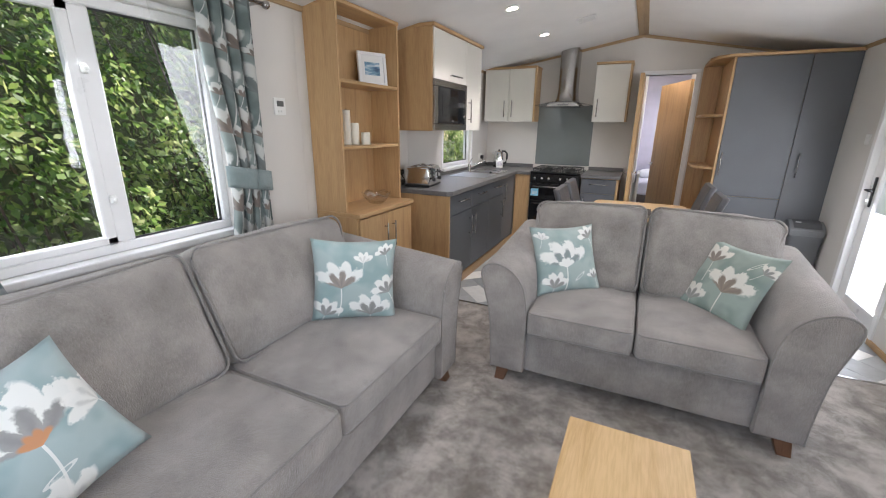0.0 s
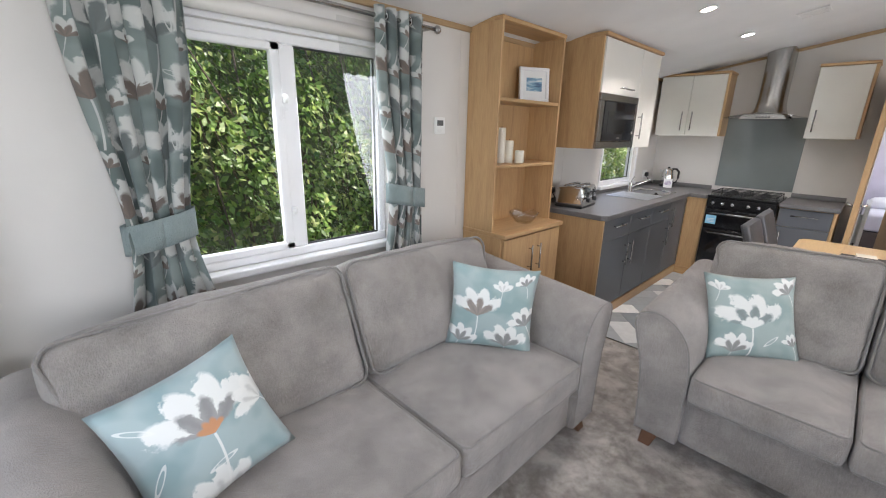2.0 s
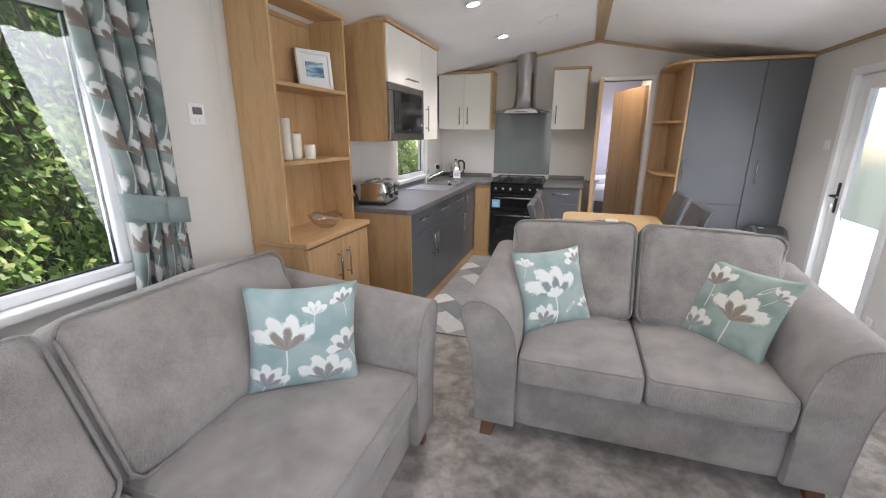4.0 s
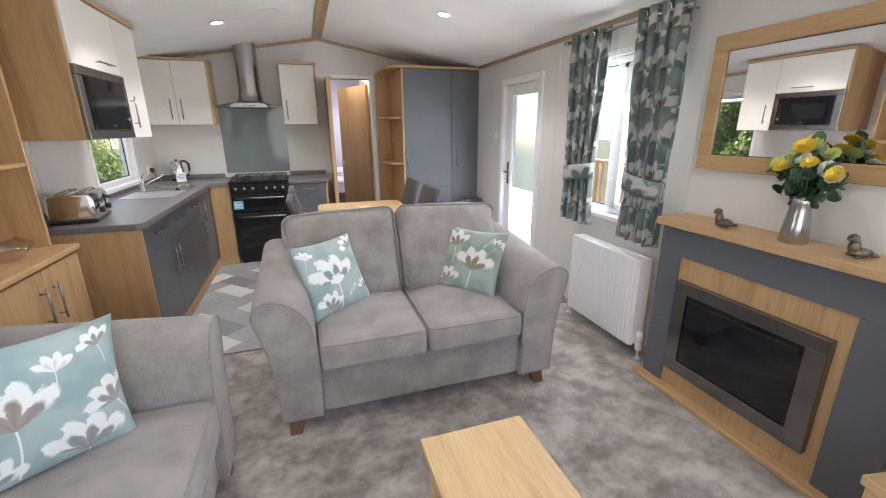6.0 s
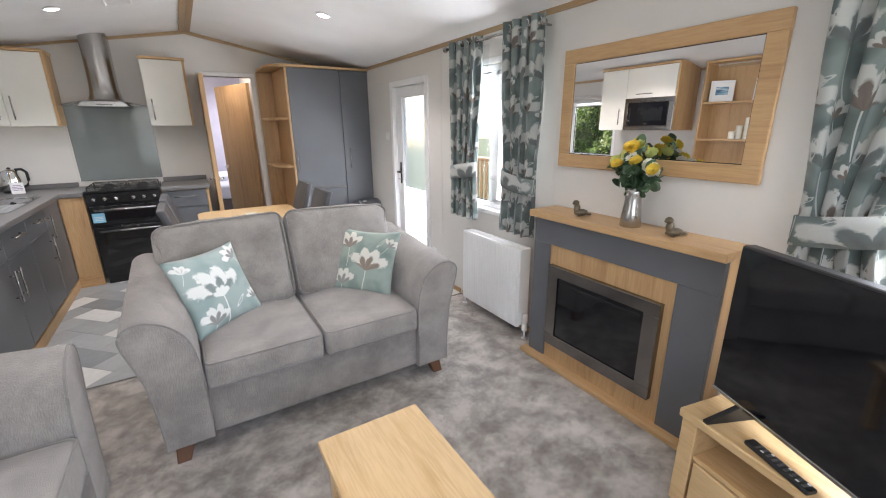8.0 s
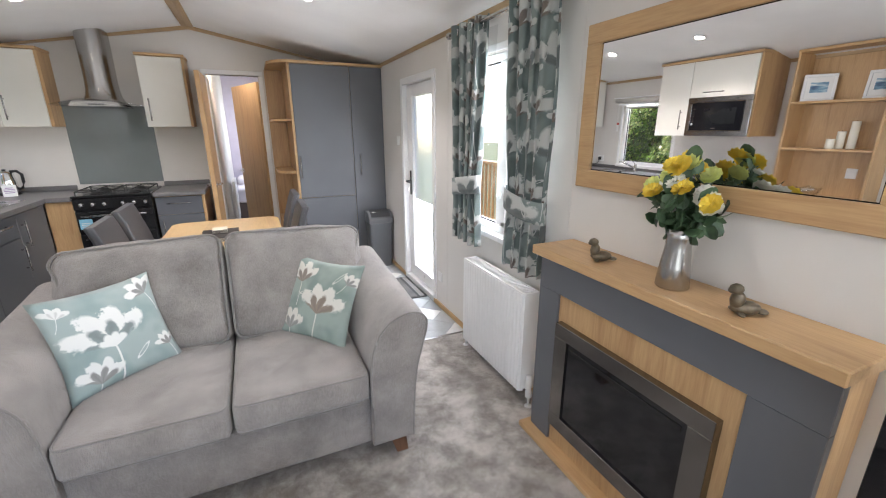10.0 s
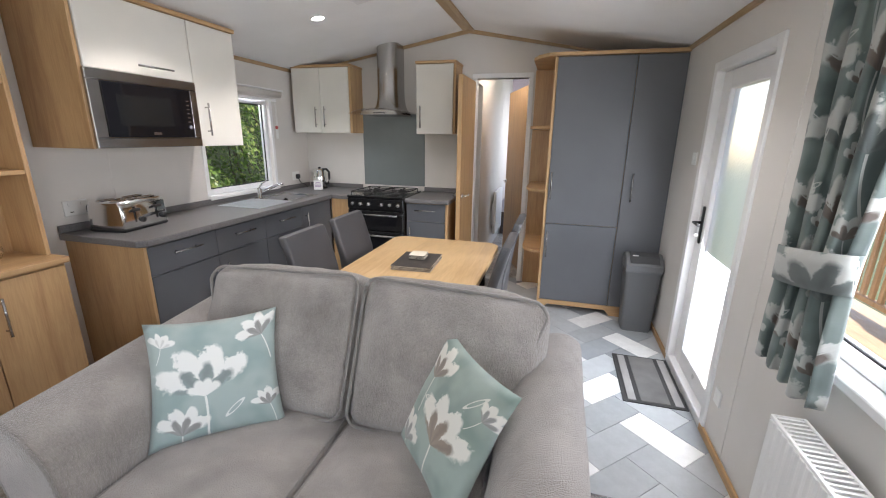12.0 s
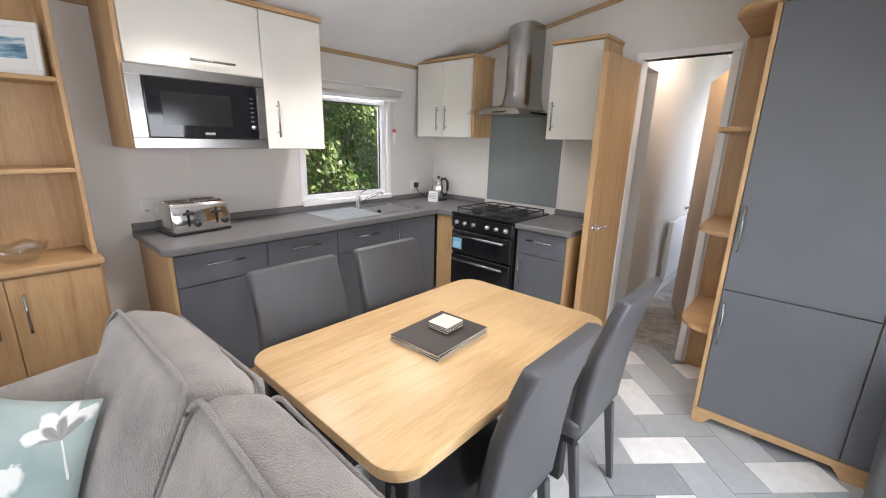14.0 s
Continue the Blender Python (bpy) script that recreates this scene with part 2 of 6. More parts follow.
M_SPLASH = plain("grey_glass_splashback", (0.20, 0.225, 0.225), 0.08, vary=0.03, grain=0.0)
M_SOFA = woven("grey_weave", (0.205, 0.186, 0.172), (0.385, 0.353, 0.328))
M_PIPE = woven("grey_piping", (0.21, 0.195, 0.182), (0.30, 0.28, 0.26))
M_LEATHER = plain("grey_leatherette", (0.078, 0.078, 0.084), 0.42, vary=0.08, grain=0.35, grain_scale=300)
PETAL, UMBER, ASH, SLATE_TEAL = (0.80, 0.81, 0.78), (0.20, 0.135, 0.10), (0.27, 0.265, 0.255), (0.20, 0.26, 0.26)
M_CURTAIN = curtain_print("floral_curtain_cloth", (0.095, 0.125, 0.12), (0.185, 0.225, 0.215), (0.47, 0.48, 0.46), ((0.105, 0.066, 0.048), (0.085, 0.105, 0.105), (0.13, 0.09, 0.07)))
M_CUSH_A = cushion_print("white_bloom_cushion_cloth", (0.27, 0.36, 0.35), (0.36, 0.44, 0.425), PETAL,
                         [((-0.03, -0.06), 0.19, SLATE_TEAL, 0.1, PETAL, 0.30), ((-0.11, -0.185), 0.105, ASH, -0.1, None, 0), ((0.165, 0.125), 0.09, ASH, 0.5, None, 0), ((0.175, -0.13), 0.065, ASH, 0.3, None, 0), ((-0.165, 0.125), 0.055, PETAL, -0.2, None, 0)],
                         [((0.06, -0.12), 0.7)])
M_CUSH_S = cushion_print("brown_bloom_cushion_cloth", (0.26, 0.37, 0.37), (0.36, 0.45, 0.445), PETAL,
                         [((-0.07, -0.03), 0.15, (0.27, 0.21, 0.175), 0.1, None, 0), ((0.045, 0.105), 0.06, PETAL, 0, None, 0), ((0.185, -0.06), 0.10, ASH, 0.5, None, 0), ((0.08, -0.19), 0.135, ASH, 0, None, 0), ((-0.15, -0.18), 0.10, ASH, -0.3, None, 0), ((0.16, 0.14), 0.06, ASH, 0.4, None, 0)])
M_CUSH_C = cushion_print("daisy_cushion_cloth", (0.25, 0.36, 0.375), (0.37, 0.465, 0.47), PETAL,
                         [((0.015, -0.02), 0.185, (0.27, 0.26, 0.26), 0.0, (0.56, 0.25, 0.11), 0.22), ((-0.04, -0.235), 0.13, PETAL, 0.1, None, 0), ((0.185, -0.015), 0.10, PETAL, 0.6, None, 0)],
                         [((0.0, -0.11), 0.1), ((-0.15, -0.05), 0.9), ((-0.14, 0.1), -0.6)])
M_CUSH_B = cushion_print("sage_floral_cloth", (0.20, 0.265, 0.235), (0.29, 0.35, 0.315), (0.70, 0.68, 0.62),
                         [((0.045, -0.07), 0.165, (0.225, 0.16, 0.115), -0.1, None, 0), ((-0.115, 0.08), 0.12, (0.22, 0.17, 0.135), 0.2, None, 0), ((-0.13, -0.17), 0.115, ASH, 0.0, None, 0), ((0.17, 0.1), 0.06, ASH, -0.5, None, 0)],
                         [((-0.06, 0.03), 0.3), ((0.12, 0.13), 0.9)])
M_PANE = pane_glass("window_glass")
M_MIRROR = plain("mirror_silver", (0.9, 0.9, 0.9), 0.01, 1.0, vary=0.0, grain=0.0)
M_BULB = glow("lamp_glow", (1.0, 0.93, 0.82), 22)
M_PLASTIC = plain("grey_bin_plastic", (0.13, 0.135, 0.14), 0.45, vary=0.05)
M_PLASTIC_W = plain("white_plastic", (0.8, 0.8, 0.78), 0.35, vary=0.02)
M_PLASTIC_B = plain("black_plastic", (0.015, 0.015, 0.016), 0.4, vary=0.1)
M_WAX = plain("ivory_wax", (0.80, 0.76, 0.66), 0.5, vary=0.03)
M_RUBBER = plain("dark_rubber", (0.03, 0.03, 0.03), 0.7, vary=0.1)


def carpet_mat():
    m, nt, b = nodes_of("grey_brown_carpet", 0.95)
    co = nt.nodes.new("ShaderNodeTexCoord").outputs["Object"]
    n1 = add(nt, "ShaderNodeTexNoise", Scale=5.0, Detail=8.0, Roughness=0.72, Distortion=0.1)
    n2 = add(nt, "ShaderNodeTexNoise", Scale=350.0, Detail=3.0)
    for n in (n1, n2):
        nt.links.new(co, n.inputs["Vector"])
    mixed = calc(nt, "MULTIPLY_ADD", n2.outputs[0], 0.35, calc(nt, "MULTIPLY", n1.outputs[0], 0.65))
    nt.links.new(ramp_of(nt, mixed, [(0.42, (0.19, 0.168, 0.148)), (0.5, (0.35, 0.32, 0.29)), (0.575, (0.54, 0.50, 0.465))]), b.inputs["Base Color"])
    b.inputs["Sheen Weight"].default_value = 0.3
    bump(nt, b, n2.outputs[0], 0.8, 0.004)
    return m


M_CARPET = carpet_mat()

# ---- shape helpers ----


def box(x0, x1, y0, y1, z0, z1, r=0.0, bm=None, seg=1):
    """A box, its edges rounded by r."""
    out = bmesh.new()
    vs = [out.verts.new((x, y, z)) for x in (x0, x1) for y in (y0, y1) for z in (z0, z1)]
    for f in ((0, 1, 3, 2), (4, 6, 7, 5), (0, 4, 5, 1), (2, 3, 7, 6), (0, 2, 6, 4), (1, 5, 7, 3)):
        out.faces.new([vs[i] for i in f])
    if r > 0:
        bmesh.ops.bevel(out, geom=out.edges[:], offset=min(r, 0.45 * min(x1 - x0, y1 - y0, z1 - z0)), segments=seg, profile=0.5, affect="EDGES")
    return join(bm, out)


def join(bm, out):
    if bm is None:
        return out
    tmp = bpy.data.meshes.new("tmp")
    out.to_mesh(tmp)
    bm.from_mesh(tmp)
    bpy.data.meshes.remove(tmp)
    out.free()
    return bm


def tube(points, r, closed=False, seg=8, bm=None):
    """A round tube along points."""
    out = bmesh.new()
    pts = [Vector(p) for p in points]
    n = len(pts)
    rings = []
    for i, p in enumerate(pts):
        a = pts[(i - 1) % n] if closed or i > 0 else p
        c = pts[(i + 1) % n] if closed or i < n - 1 else p
        d = (c - a).normalized()
        up = Vector((0, 0, 1)) if abs(d.z) < 0.9 else Vector((1, 0, 0))
        u = d.cross(up).normalized()
        v = d.cross(u)
        rings.append([out.verts.new(p + r * (math.cos(2 * math.pi * k / seg) * u + math.sin(2 * math.pi * k / seg) * v)) for k in range(seg)])
    for i in range(n if closed else n - 1):
        a, c = rings[i], rings[(i + 1) % n]
        for k in range(seg):
            out.faces.new((a[k], a[(k + 1) % seg], c[(k + 1) % seg], c[k]))
    if not closed:
        out.faces.new(rings[0][::-1])
        out.faces.new(rings[-1])
    return join(bm, out)


def lathe(profile, x=0.0, y=0.0, seg=24, bm=None):
    """A turned shape about an upright axis; profile: (radius, height) pairs from bottom to top."""
    out = bmesh.new()
    rings = [[out.verts.new((x + max(r, 1e-4) * math.cos(2 * math.pi * k / seg), y + max(r, 1e-4) * math.sin(2 * math.pi * k / seg), z)) for k in range(seg)] for r, z in profile]
    for a, c in zip(rings, rings[1:]):
        for k in range(seg):
            out.faces.new((a[k], a[(k + 1) % seg], c[(k + 1) % seg], c[k]))
    out.faces.new(rings[0][::-1])
    out.faces.new(rings[-1])
    return join(bm, out)


def prism(profile, lo, hi, axis="y", r=0.0, seg=2, bm=None):
    """A closed outline drawn out along an axis. For y the outline is (x, z), for x it is (y, z), for z it is (x, y)."""
    out = bmesh.new()
    put = {"y": lambda a, c, d: (a, d, c), "x": lambda a, c, d: (d, a, c), "z": lambda a, c, d: (a, c, d)}[axis]
    ends = [[out.verts.new(put(a, c, d)) for a, c in profile] for d in (lo, hi)]
    n = len(profile)
    caps = [out.faces.new(ends[0][::-1]), out.faces.new(ends[1])]
    for i in range(n):
        out.faces.new((ends[0][i], ends[0][(i + 1) % n], ends[1][(i + 1) % n], ends[1][i]))
    bmesh.ops.recalc_face_normals(out, faces=out.faces[:])
    if r > 0:
        rim = {e for f in caps for e in f.edges}
        bmesh.ops.bevel(out, geom=list(rim), offset=r, segments=seg, profile=0.5, affect="EDGES")
    return join(bm, out)


def rounded(x0, x1, y0, y1, r, n=6):
    """The outline of a rectangle with round corners."""
    pts = []
    for cx, cy, a0 in ((x1 - r, y1 - r, 0), (x0 + r, y1 - r, 90), (x0 + r, y0 + r, 180), (x1 - r, y0 + r, 270)):
        pts += [(cx + r * math.cos(radians(a0 + 90 * k / n)), cy + r * math.sin(radians(a0 + 90 * k / n))) for k in range(n + 1)]
    return pts


def puff(x0, x1, y0, y1, z0, z1, r=0.05, bulge=(0.0, 0.0, 0.02), n=14, wrinkle=0.004, seed=0.0):
    """An upholstered block with soft edges, swollen faces and faint creases."""
    out = bmesh.new()
    bmesh.ops.create_cube(out, size=2.0)
    bmesh.ops.subdivide_edges(out, edges=out.edges[:], cuts=n, use_grid_fill=True)
    c = Vector(((x0 + x1) / 2, (y0 + y1) / 2, (z0 + z1) / 2))
    h = Vector(((x1 - x0) / 2, (y1 - y0) / 2, (z1 - z0) / 2))
    for v in out.verts:
        u = v.co.copy()
        p = Vector((u.x * h.x, u.y * h.y, u.z * h.z))
        q = Vector([max(-h[i] + r, min(h[i] - r, p[i])) for i in range(3)])
        d = p - q
        if d.length > 1e-6:
            p = q + d.normalized() * r * min(1.0, max(abs(d[i]) for i in range(3)) / r)
        for i in range(3):
            j, k = (i + 1) % 3, (i + 2) % 3
            p[i] += bulge[i] * u[i] * (1 - u[j] ** 2) * (1 - u[k] ** 2)
        w = c + p
        nn = noise.noise(w * 7 + Vector((seed, seed, 0))) + 0.5 * noise.noise(w * 17 + Vector((seed, 0, seed)))
        v.co = w + (p.normalized() if p.length else Vector()) * wrinkle * nn
    for f in out.faces:
        f.smooth = True
    return out


def finish(bm, name, material, smooth):
    bmesh.ops.recalc_face_normals(bm, faces=bm.faces[:])
    me = bpy.data.meshes.new(name)
    bm.to_mesh(me)
    bm.free()
    me.materials.append(material)
    if smooth:
        for p in me.polygons:
            p.use_smooth = True
    return me


BASES = {}


def thing(name, label, category, base=(0, 0, 0), group="", local=False):
    """An Empty at a thing's base. Its parts are drawn in the place's metres, or round the base where local."""
    ob = new(name)
    ob.empty_display_size = 0.1
    ob.matrix_basis = pose(*base)
    BASES[ob] = Matrix() if local else pose(*base).inverted()
    return tagged(ob, label, category, group, "")


def part(name, bm, material, parent, label="", smooth=False):
    ob = new(name, finish(bm, name, material, smooth))
    ob.parent = parent
    ob.matrix_parent_inverse = BASES.get(parent, Matrix())
    if label:
        ob["label"] = label
    return ob


def single(name, bm, material, label, category, smooth=False, kind="", group=""):
    return tagged(new(name, finish(bm, name, material, smooth)), label, category, group, kind)


def soft_edges(ob, angle=40):
    for p in ob.data.polygons:
        p.use_smooth = True
    ob.data.set_sharp_from_angle(angle=radians(angle))
    return ob


def bar_handle(parent, x0, y0, z0, axis, length, out):
    """A bar handle on two posts. out: the unit way it stands off its door."""
    o = Vector(out) * 0.03
    a = Vector((x0, y0, z0))
    d = Vector({"x": (1, 0, 0), "y": (0, 1, 0), "z": (0, 0, 1)}[axis]) * length
    bm = tube([a + o, a + d + o], 0.006)
    for k in (0.14, 0.86):
        tube([a + d * k, a + d * k + o], 0.0045, bm=bm)
    return part("handle", bm, M_STEEL, parent, "brushed steel bar handle", True)


# ---- the room ----
XL, XR, YB, YE, Z_EAVE, Z_RIDGE, XM = -1.24, 2.38, -0.62, 5.93, 2.13, 2.47, 0.61


def wall_along_y(name, x0, x1, y0, y1, z1, holes, label):
    """A wall of thickness x0..x1 with rectangular openings (y0, y1, z0, z1)."""
    bm = bmesh.new()
    at = y0
    for a, c, lo, hi in sorted(holes):
        box(x0, x1, at, a, 0, z1, bm=bm)
        if lo > 0:
            box(x0, x1, a, c, 0, lo, bm=bm)
        box(x0, x1, a, c, hi, z1, bm=bm)
        at = c
    box(x0, x1, at, y1, 0, z1, bm=bm)
    return single(name, bm, M_WALL, label, "wall", kind="structure")


wall_along_y("wall_west", XL - 0.1, XL, 0.08, YE + 0.1, 2.3, [(0.66, 1.78, 0.88, 1.92), (4.48, 5.32, 0.98, 1.80)], "pale wall-board side wall with two windows")
wall_along_y("wall_east", XR, XR + 0.1, 0.0, YE + 0.1, 2.3, [(0.02, 0.80, 0.85, 1.90), (2.46, 3.32, 0.85, 1.90), (3.87, 4.58, 0.0, 1.87)], "pale wall-board side wall with door and windows")


def end_wall():
    bm = bmesh.new()
    y0, y1 = YE, YE + 0.08
    prism([(XL - 0.1, 0), (0.68, 0), (0.68, 2.6), (XL - 0.1, 2.6)], y0, y1, bm=bm)
    prism([(1.22, 0), (XR + 0.1, 0), (XR + 0.1, 2.6), (1.22, 2.6)], y0, y1, bm=bm)
    prism([(0.68, 2.03), (1.22, 2.03), (1.22, 2.6), (0.68, 2.6)], y0, y1, bm=bm)
    return single("wall_north", bm, M_WALL, "pale gable end wall with a hall doorway", "wall", kind="structure")


end_wall()


def ceiling():
    bm = bmesh.new()
    t = 0.06
    for (xa, za), (xb, zb) in (((XL - 0.1, Z_EAVE - 0.02), (XM, Z_RIDGE)), ((XM, Z_RIDGE), (XR + 0.1, Z_EAVE - 0.02))):
        prism([(xa, za), (xb, zb), (xb, zb + t), (xa, za + t)], -0.75, YE + 0.02, bm=bm)
    single("ceiling", bm, M_CEIL, "white shallow-pitched textured ceiling", "ceiling", kind="structure")
    trim = prism([(XM - 0.05, Z_RIDGE - 0.022), (XM, Z_RIDGE - 0.012), (XM + 0.05, Z_RIDGE - 0.022), (XM + 0.05, Z_RIDGE), (XM - 0.05, Z_RIDGE)], -0.7, YE - 0.03)
    single("trim_ridge", trim, M_TRIM, "oak-coloured ridge strip along the ceiling", "trim", kind="structure")
    for x0, x1 in ((XL, XL + 0.016), (XR - 0.016, XR)):
        single("trim_eaves", box(x0, x1, -0.0, YE - 0.02, Z_EAVE - 0.03, Z_EAVE + 0.01, 0.004), M_TRIM, "narrow oak-coloured strip at the eaves", "trim", kind="structure")
    for s in (-1, 1):
        xe = XL if s < 0 else XR
        bm = prism([(XM, Z_RIDGE - 0.035), (xe, Z_EAVE - 0.015), (xe, Z_EAVE + 0.02), (XM, Z_RIDGE)], YE - 0.02, YE)
        single("trim_gable", bm, M_TRIM, "oak-coloured strip under the gable slope", "trim", kind="structure")


ceiling()


def front_end():
    """The bay at the front: splayed side walls and a wide window."""
    for name, pa, pb in (("wall_bay_west", (XL, 0.08), (-0.70, YB)), ("wall_bay_east", (XR, 0.0), (1.84, YB))):
        (xa, ya), (xb, yb) = pa, pb
        d = Vector((xb - xa, yb - ya, 0)).normalized()
        n = Vector((d.y, -d.x, 0)) * (0.08 if "west" in name else -0.08)
        bm = prism([(xa, ya), (xb, yb), (xb + n.x, yb + n.y), (xa + n.x, ya + n.y)], 0, 2.4, "z")
        single(name, bm, M_WALL, "pale splayed bay wall", "wall", kind="structure")
    bm = bmesh.new()
    for x0, x1, z0, z1 in ((-0.75, -0.45, 0, 2.5), (1.6, 1.9, 0, 2.5), (-0.45, 1.6, 0, 0.6), (-0.45, 1.6, 2.0, 2.5)):
        box(x0, x1, YB - 0.1, YB, z0, z1, bm=bm)
    single("wall_south", bm, M_WALL, "pale front wall with a wide window", "wall", kind="structure")


front_end()
single("floor_carpet", box(XL - 0.05, XR + 0.05, YB - 0.1, 3.255, -0.05, 0.0), M_CARPET, "mottled grey-brown cut-pile carpet", "carpet", kind="structure")
single("floor", box(XL - 0.05, XR + 0.05, 3.255, YE + 0.1, -0.06, -0.006), plain("vinyl_joint", (0.30, 0.31, 0.315), 0.5), "grey patterned vinyl tile floor", "floor", kind="structure")
single("trim_threshold", box(XL, XR, 3.243, 3.262, 0, 0.005, 0.002), M_STEEL, "thin metal strip between carpet and vinyl", "trim", kind="structure")
for name, b in (("baseboard_east", (XR - 0.014, XR, 3.27, 3.86)), ("baseboard_east", (XR - 0.014, XR, 2.3, 3.24)), ("baseboard_east", (XR - 0.014, XR, 4.6, 5.2)), ("baseboard_west", (XL, XL + 0.014, 0.1, 2.3))):
    single(name, box(*b, 0, 0.045, 0.004), M_OAK_Y, "low oak-coloured skirting", "skirting", kind="structure")


def board_joint(x0, x1, y0, y1, z0, z1):
    single("trim_joint", box(x0, x1, y0, y1, z0, z1, 0.001), M_WALL, "slim pale cover strip over a wall-board joint", "trim", kind="structure")


for y, z0, z1 in ((3.60, 0.05, 2.09), (2.245, 0.99, 2.09), (1.62, 0.99, 1.23)):
    board_joint(XR - 0.003, XR, y - 0.010, y + 0.010, z0, z1)
for y, z0, z1 in ((3.72, 0.96, 1.39), (2.36, 0.88, 2.09)):
    board_joint(XL, XL + 0.003, y - 0.010, y + 0.010, z0, z1)
for x in (-0.546, 0.176):
    board_joint(x - 0.010, x + 0.010, YE - 0.006, YE, 0.958, 1.70)


def upvc_window(name, x, y0, y1, z0, z1, mullion=None, side=1, label="white plastic double-glazed window"):
    """A window in a side wall. x: the wall's inner face; side: +1 where the outside lies to -x."""
    o = -side
    w = tagged(new(name), label, "window", "", "structure")
    w.matrix_basis = pose(x, (y0 + y1) / 2, z0)
    BASES[w] = w.matrix_basis.inverted()
    xa, xb = sorted((x + o * 0.03, x + o * 0.09))
    bm = bmesh.new()
    f = 0.045
    for b in ((y0, y1, z0, z0 + f), (y0, y1, z1 - f, z1), (y0, y0 + f, z0 + f, z1 - f), (y1 - f, y1, z0 + f, z1 - f)):
        box(xa, xb, *b, 0.006, bm=bm)
    part("window_frame", bm, M_WHITE, w)
    if mullion:
        part("mullion", box(xa - 0.004, xb + 0.004, mullion - 0.042, mullion + 0.042, z0 + f, z1 - f, 0.008), M_WHITE, w)
        sash = bmesh.new()
        xs = sorted((x + o * 0.022, x + o * 0.06))
        for b in ((y0 + f, mullion - 0.03, z0 + f, z0 + f + 0.035), (y0 + f, mullion - 0.03, z1 - f - 0.035, z1 - f), (mullion - 0.075, mullion - 0.03, z0 + f, z1 - f)):
            box(*xs, *b, 0.006, bm=sash)
        part("sash", sash, M_WHITE, w)
        for zk in (z0 + 0.24, z1 - 0.28):
            lever = box(*sorted((x + o * 0.002, x + o * 0.022)), mullion - 0.035, mullion - 0.012, zk - 0.02, zk + 0.02, 0.006)
            box(*sorted((x - o * 0.012, x + o * 0.004)), mullion - 0.03, mullion - 0.016, zk - 0.008, zk + 0.008, 0.004, bm=lever)
            part("catch", lever, M_PLASTIC_W, w, "white window catch")
    splits = [(y0 + f, (mullion or y1 - f + 0.04) - 0.04)] + ([(mullion + 0.04, y1 - f)] if mullion else [])
    for a, c in splits:
        g = part("pane", box(x + o * 0.062 - 0.003, x + o * 0.062 + 0.003, a, c, z0 + f, z1 - f), M_PANE, w)
        g.visible_shadow = False
        gasket = bmesh.new()
        xg = sorted((x + o * 0.05, x + o * 0.058))
        for b in ((a, c, z0 + f, z0 + f + 0.008), (a, c, z1 - f - 0.008, z1 - f), (a, a + 0.008, z0 + f, z1 - f), (c - 0.008, c, z0 + f, z1 - f)):
            box(*xg, *b, bm=gasket)
        part("gasket", gasket, M_RUBBER, w)
    xs = sorted((x - o * 0.035, x + o * 0.035))
    part("window_sill", box(*xs, y0 - 0.03, y1 + 0.03, z0 - 0.035, z0 + 0.002, 0.008, seg=2), M_WHITE, w)
    trim = bmesh.new()
    xt = sorted((x - o * 0.008, x))
    for b in ((y0 - 0.03, y1 + 0.03, z1, z1 + 0.04), (y0 - 0.035, y0, z0, z1), (y1, y1 + 0.035, z0, z1)):
        box(*xt, *b, 0.003, bm=trim)
    part("architrave", trim, M_WHITE, w)
    return w


upvc_window("window_1", XL, 0.66, 1.78, 0.88, 1.92, 1.24)
upvc_window("window_2", XL, 4.48, 5.32, 0.98, 1.80)
upvc_window("window_3", XR, 2.46, 3.32, 0.85, 1.90, 2.9, side=-1)
upvc_window("window_4", XR, 0.02, 0.80, 0.85, 1.90, side=-1)

# ---- living space ----


def smooth_line(pts, n=4):
    """A smooth open line through points in a plane."""
    ext = [pts[0]] + list(pts) + [pts[-1]]
    out = []
    for a, p, q, c in zip(ext, ext[1:], ext[2:], ext[3:]):
        for k in range(n):
            t = k / n
            out.append(tuple(0.5 * (2 * p[i] + (q[i] - a[i]) * t + (2 * a[i] - 5 * p[i] + 4 * q[i] - c[i]) * t * t + (3 * p[i] - a[i] - 3 * q[i] + c[i]) * t ** 3) for i in (0, 1)))
    return out + [tuple(pts[-1])]


ARM = smooth_line([(0.0, 0.09), (0.0, 0.30), (0.002, 0.47), (0.026, 0.60), (0.075, 0.673), (0.13, 0.71), (0.19, 0.724), (0.243, 0.706), (0.265, 0.66), (0.243, 0.565), (0.215, 0.46), (0.202, 0.36), (0.192, 0.22), (0.188, 0.09)])


def piping_loop(cx, cy, hx, hy, plane, r, tube_r=0.006):
    """A welt round a rectangle with soft corners. plane(a, b) gives the place."""
    return tube([plane(a, c) for a, c in rounded(cx - hx, cx + hx, cy - hy, cy + hy, r, 5)], tube_r, True, 6)


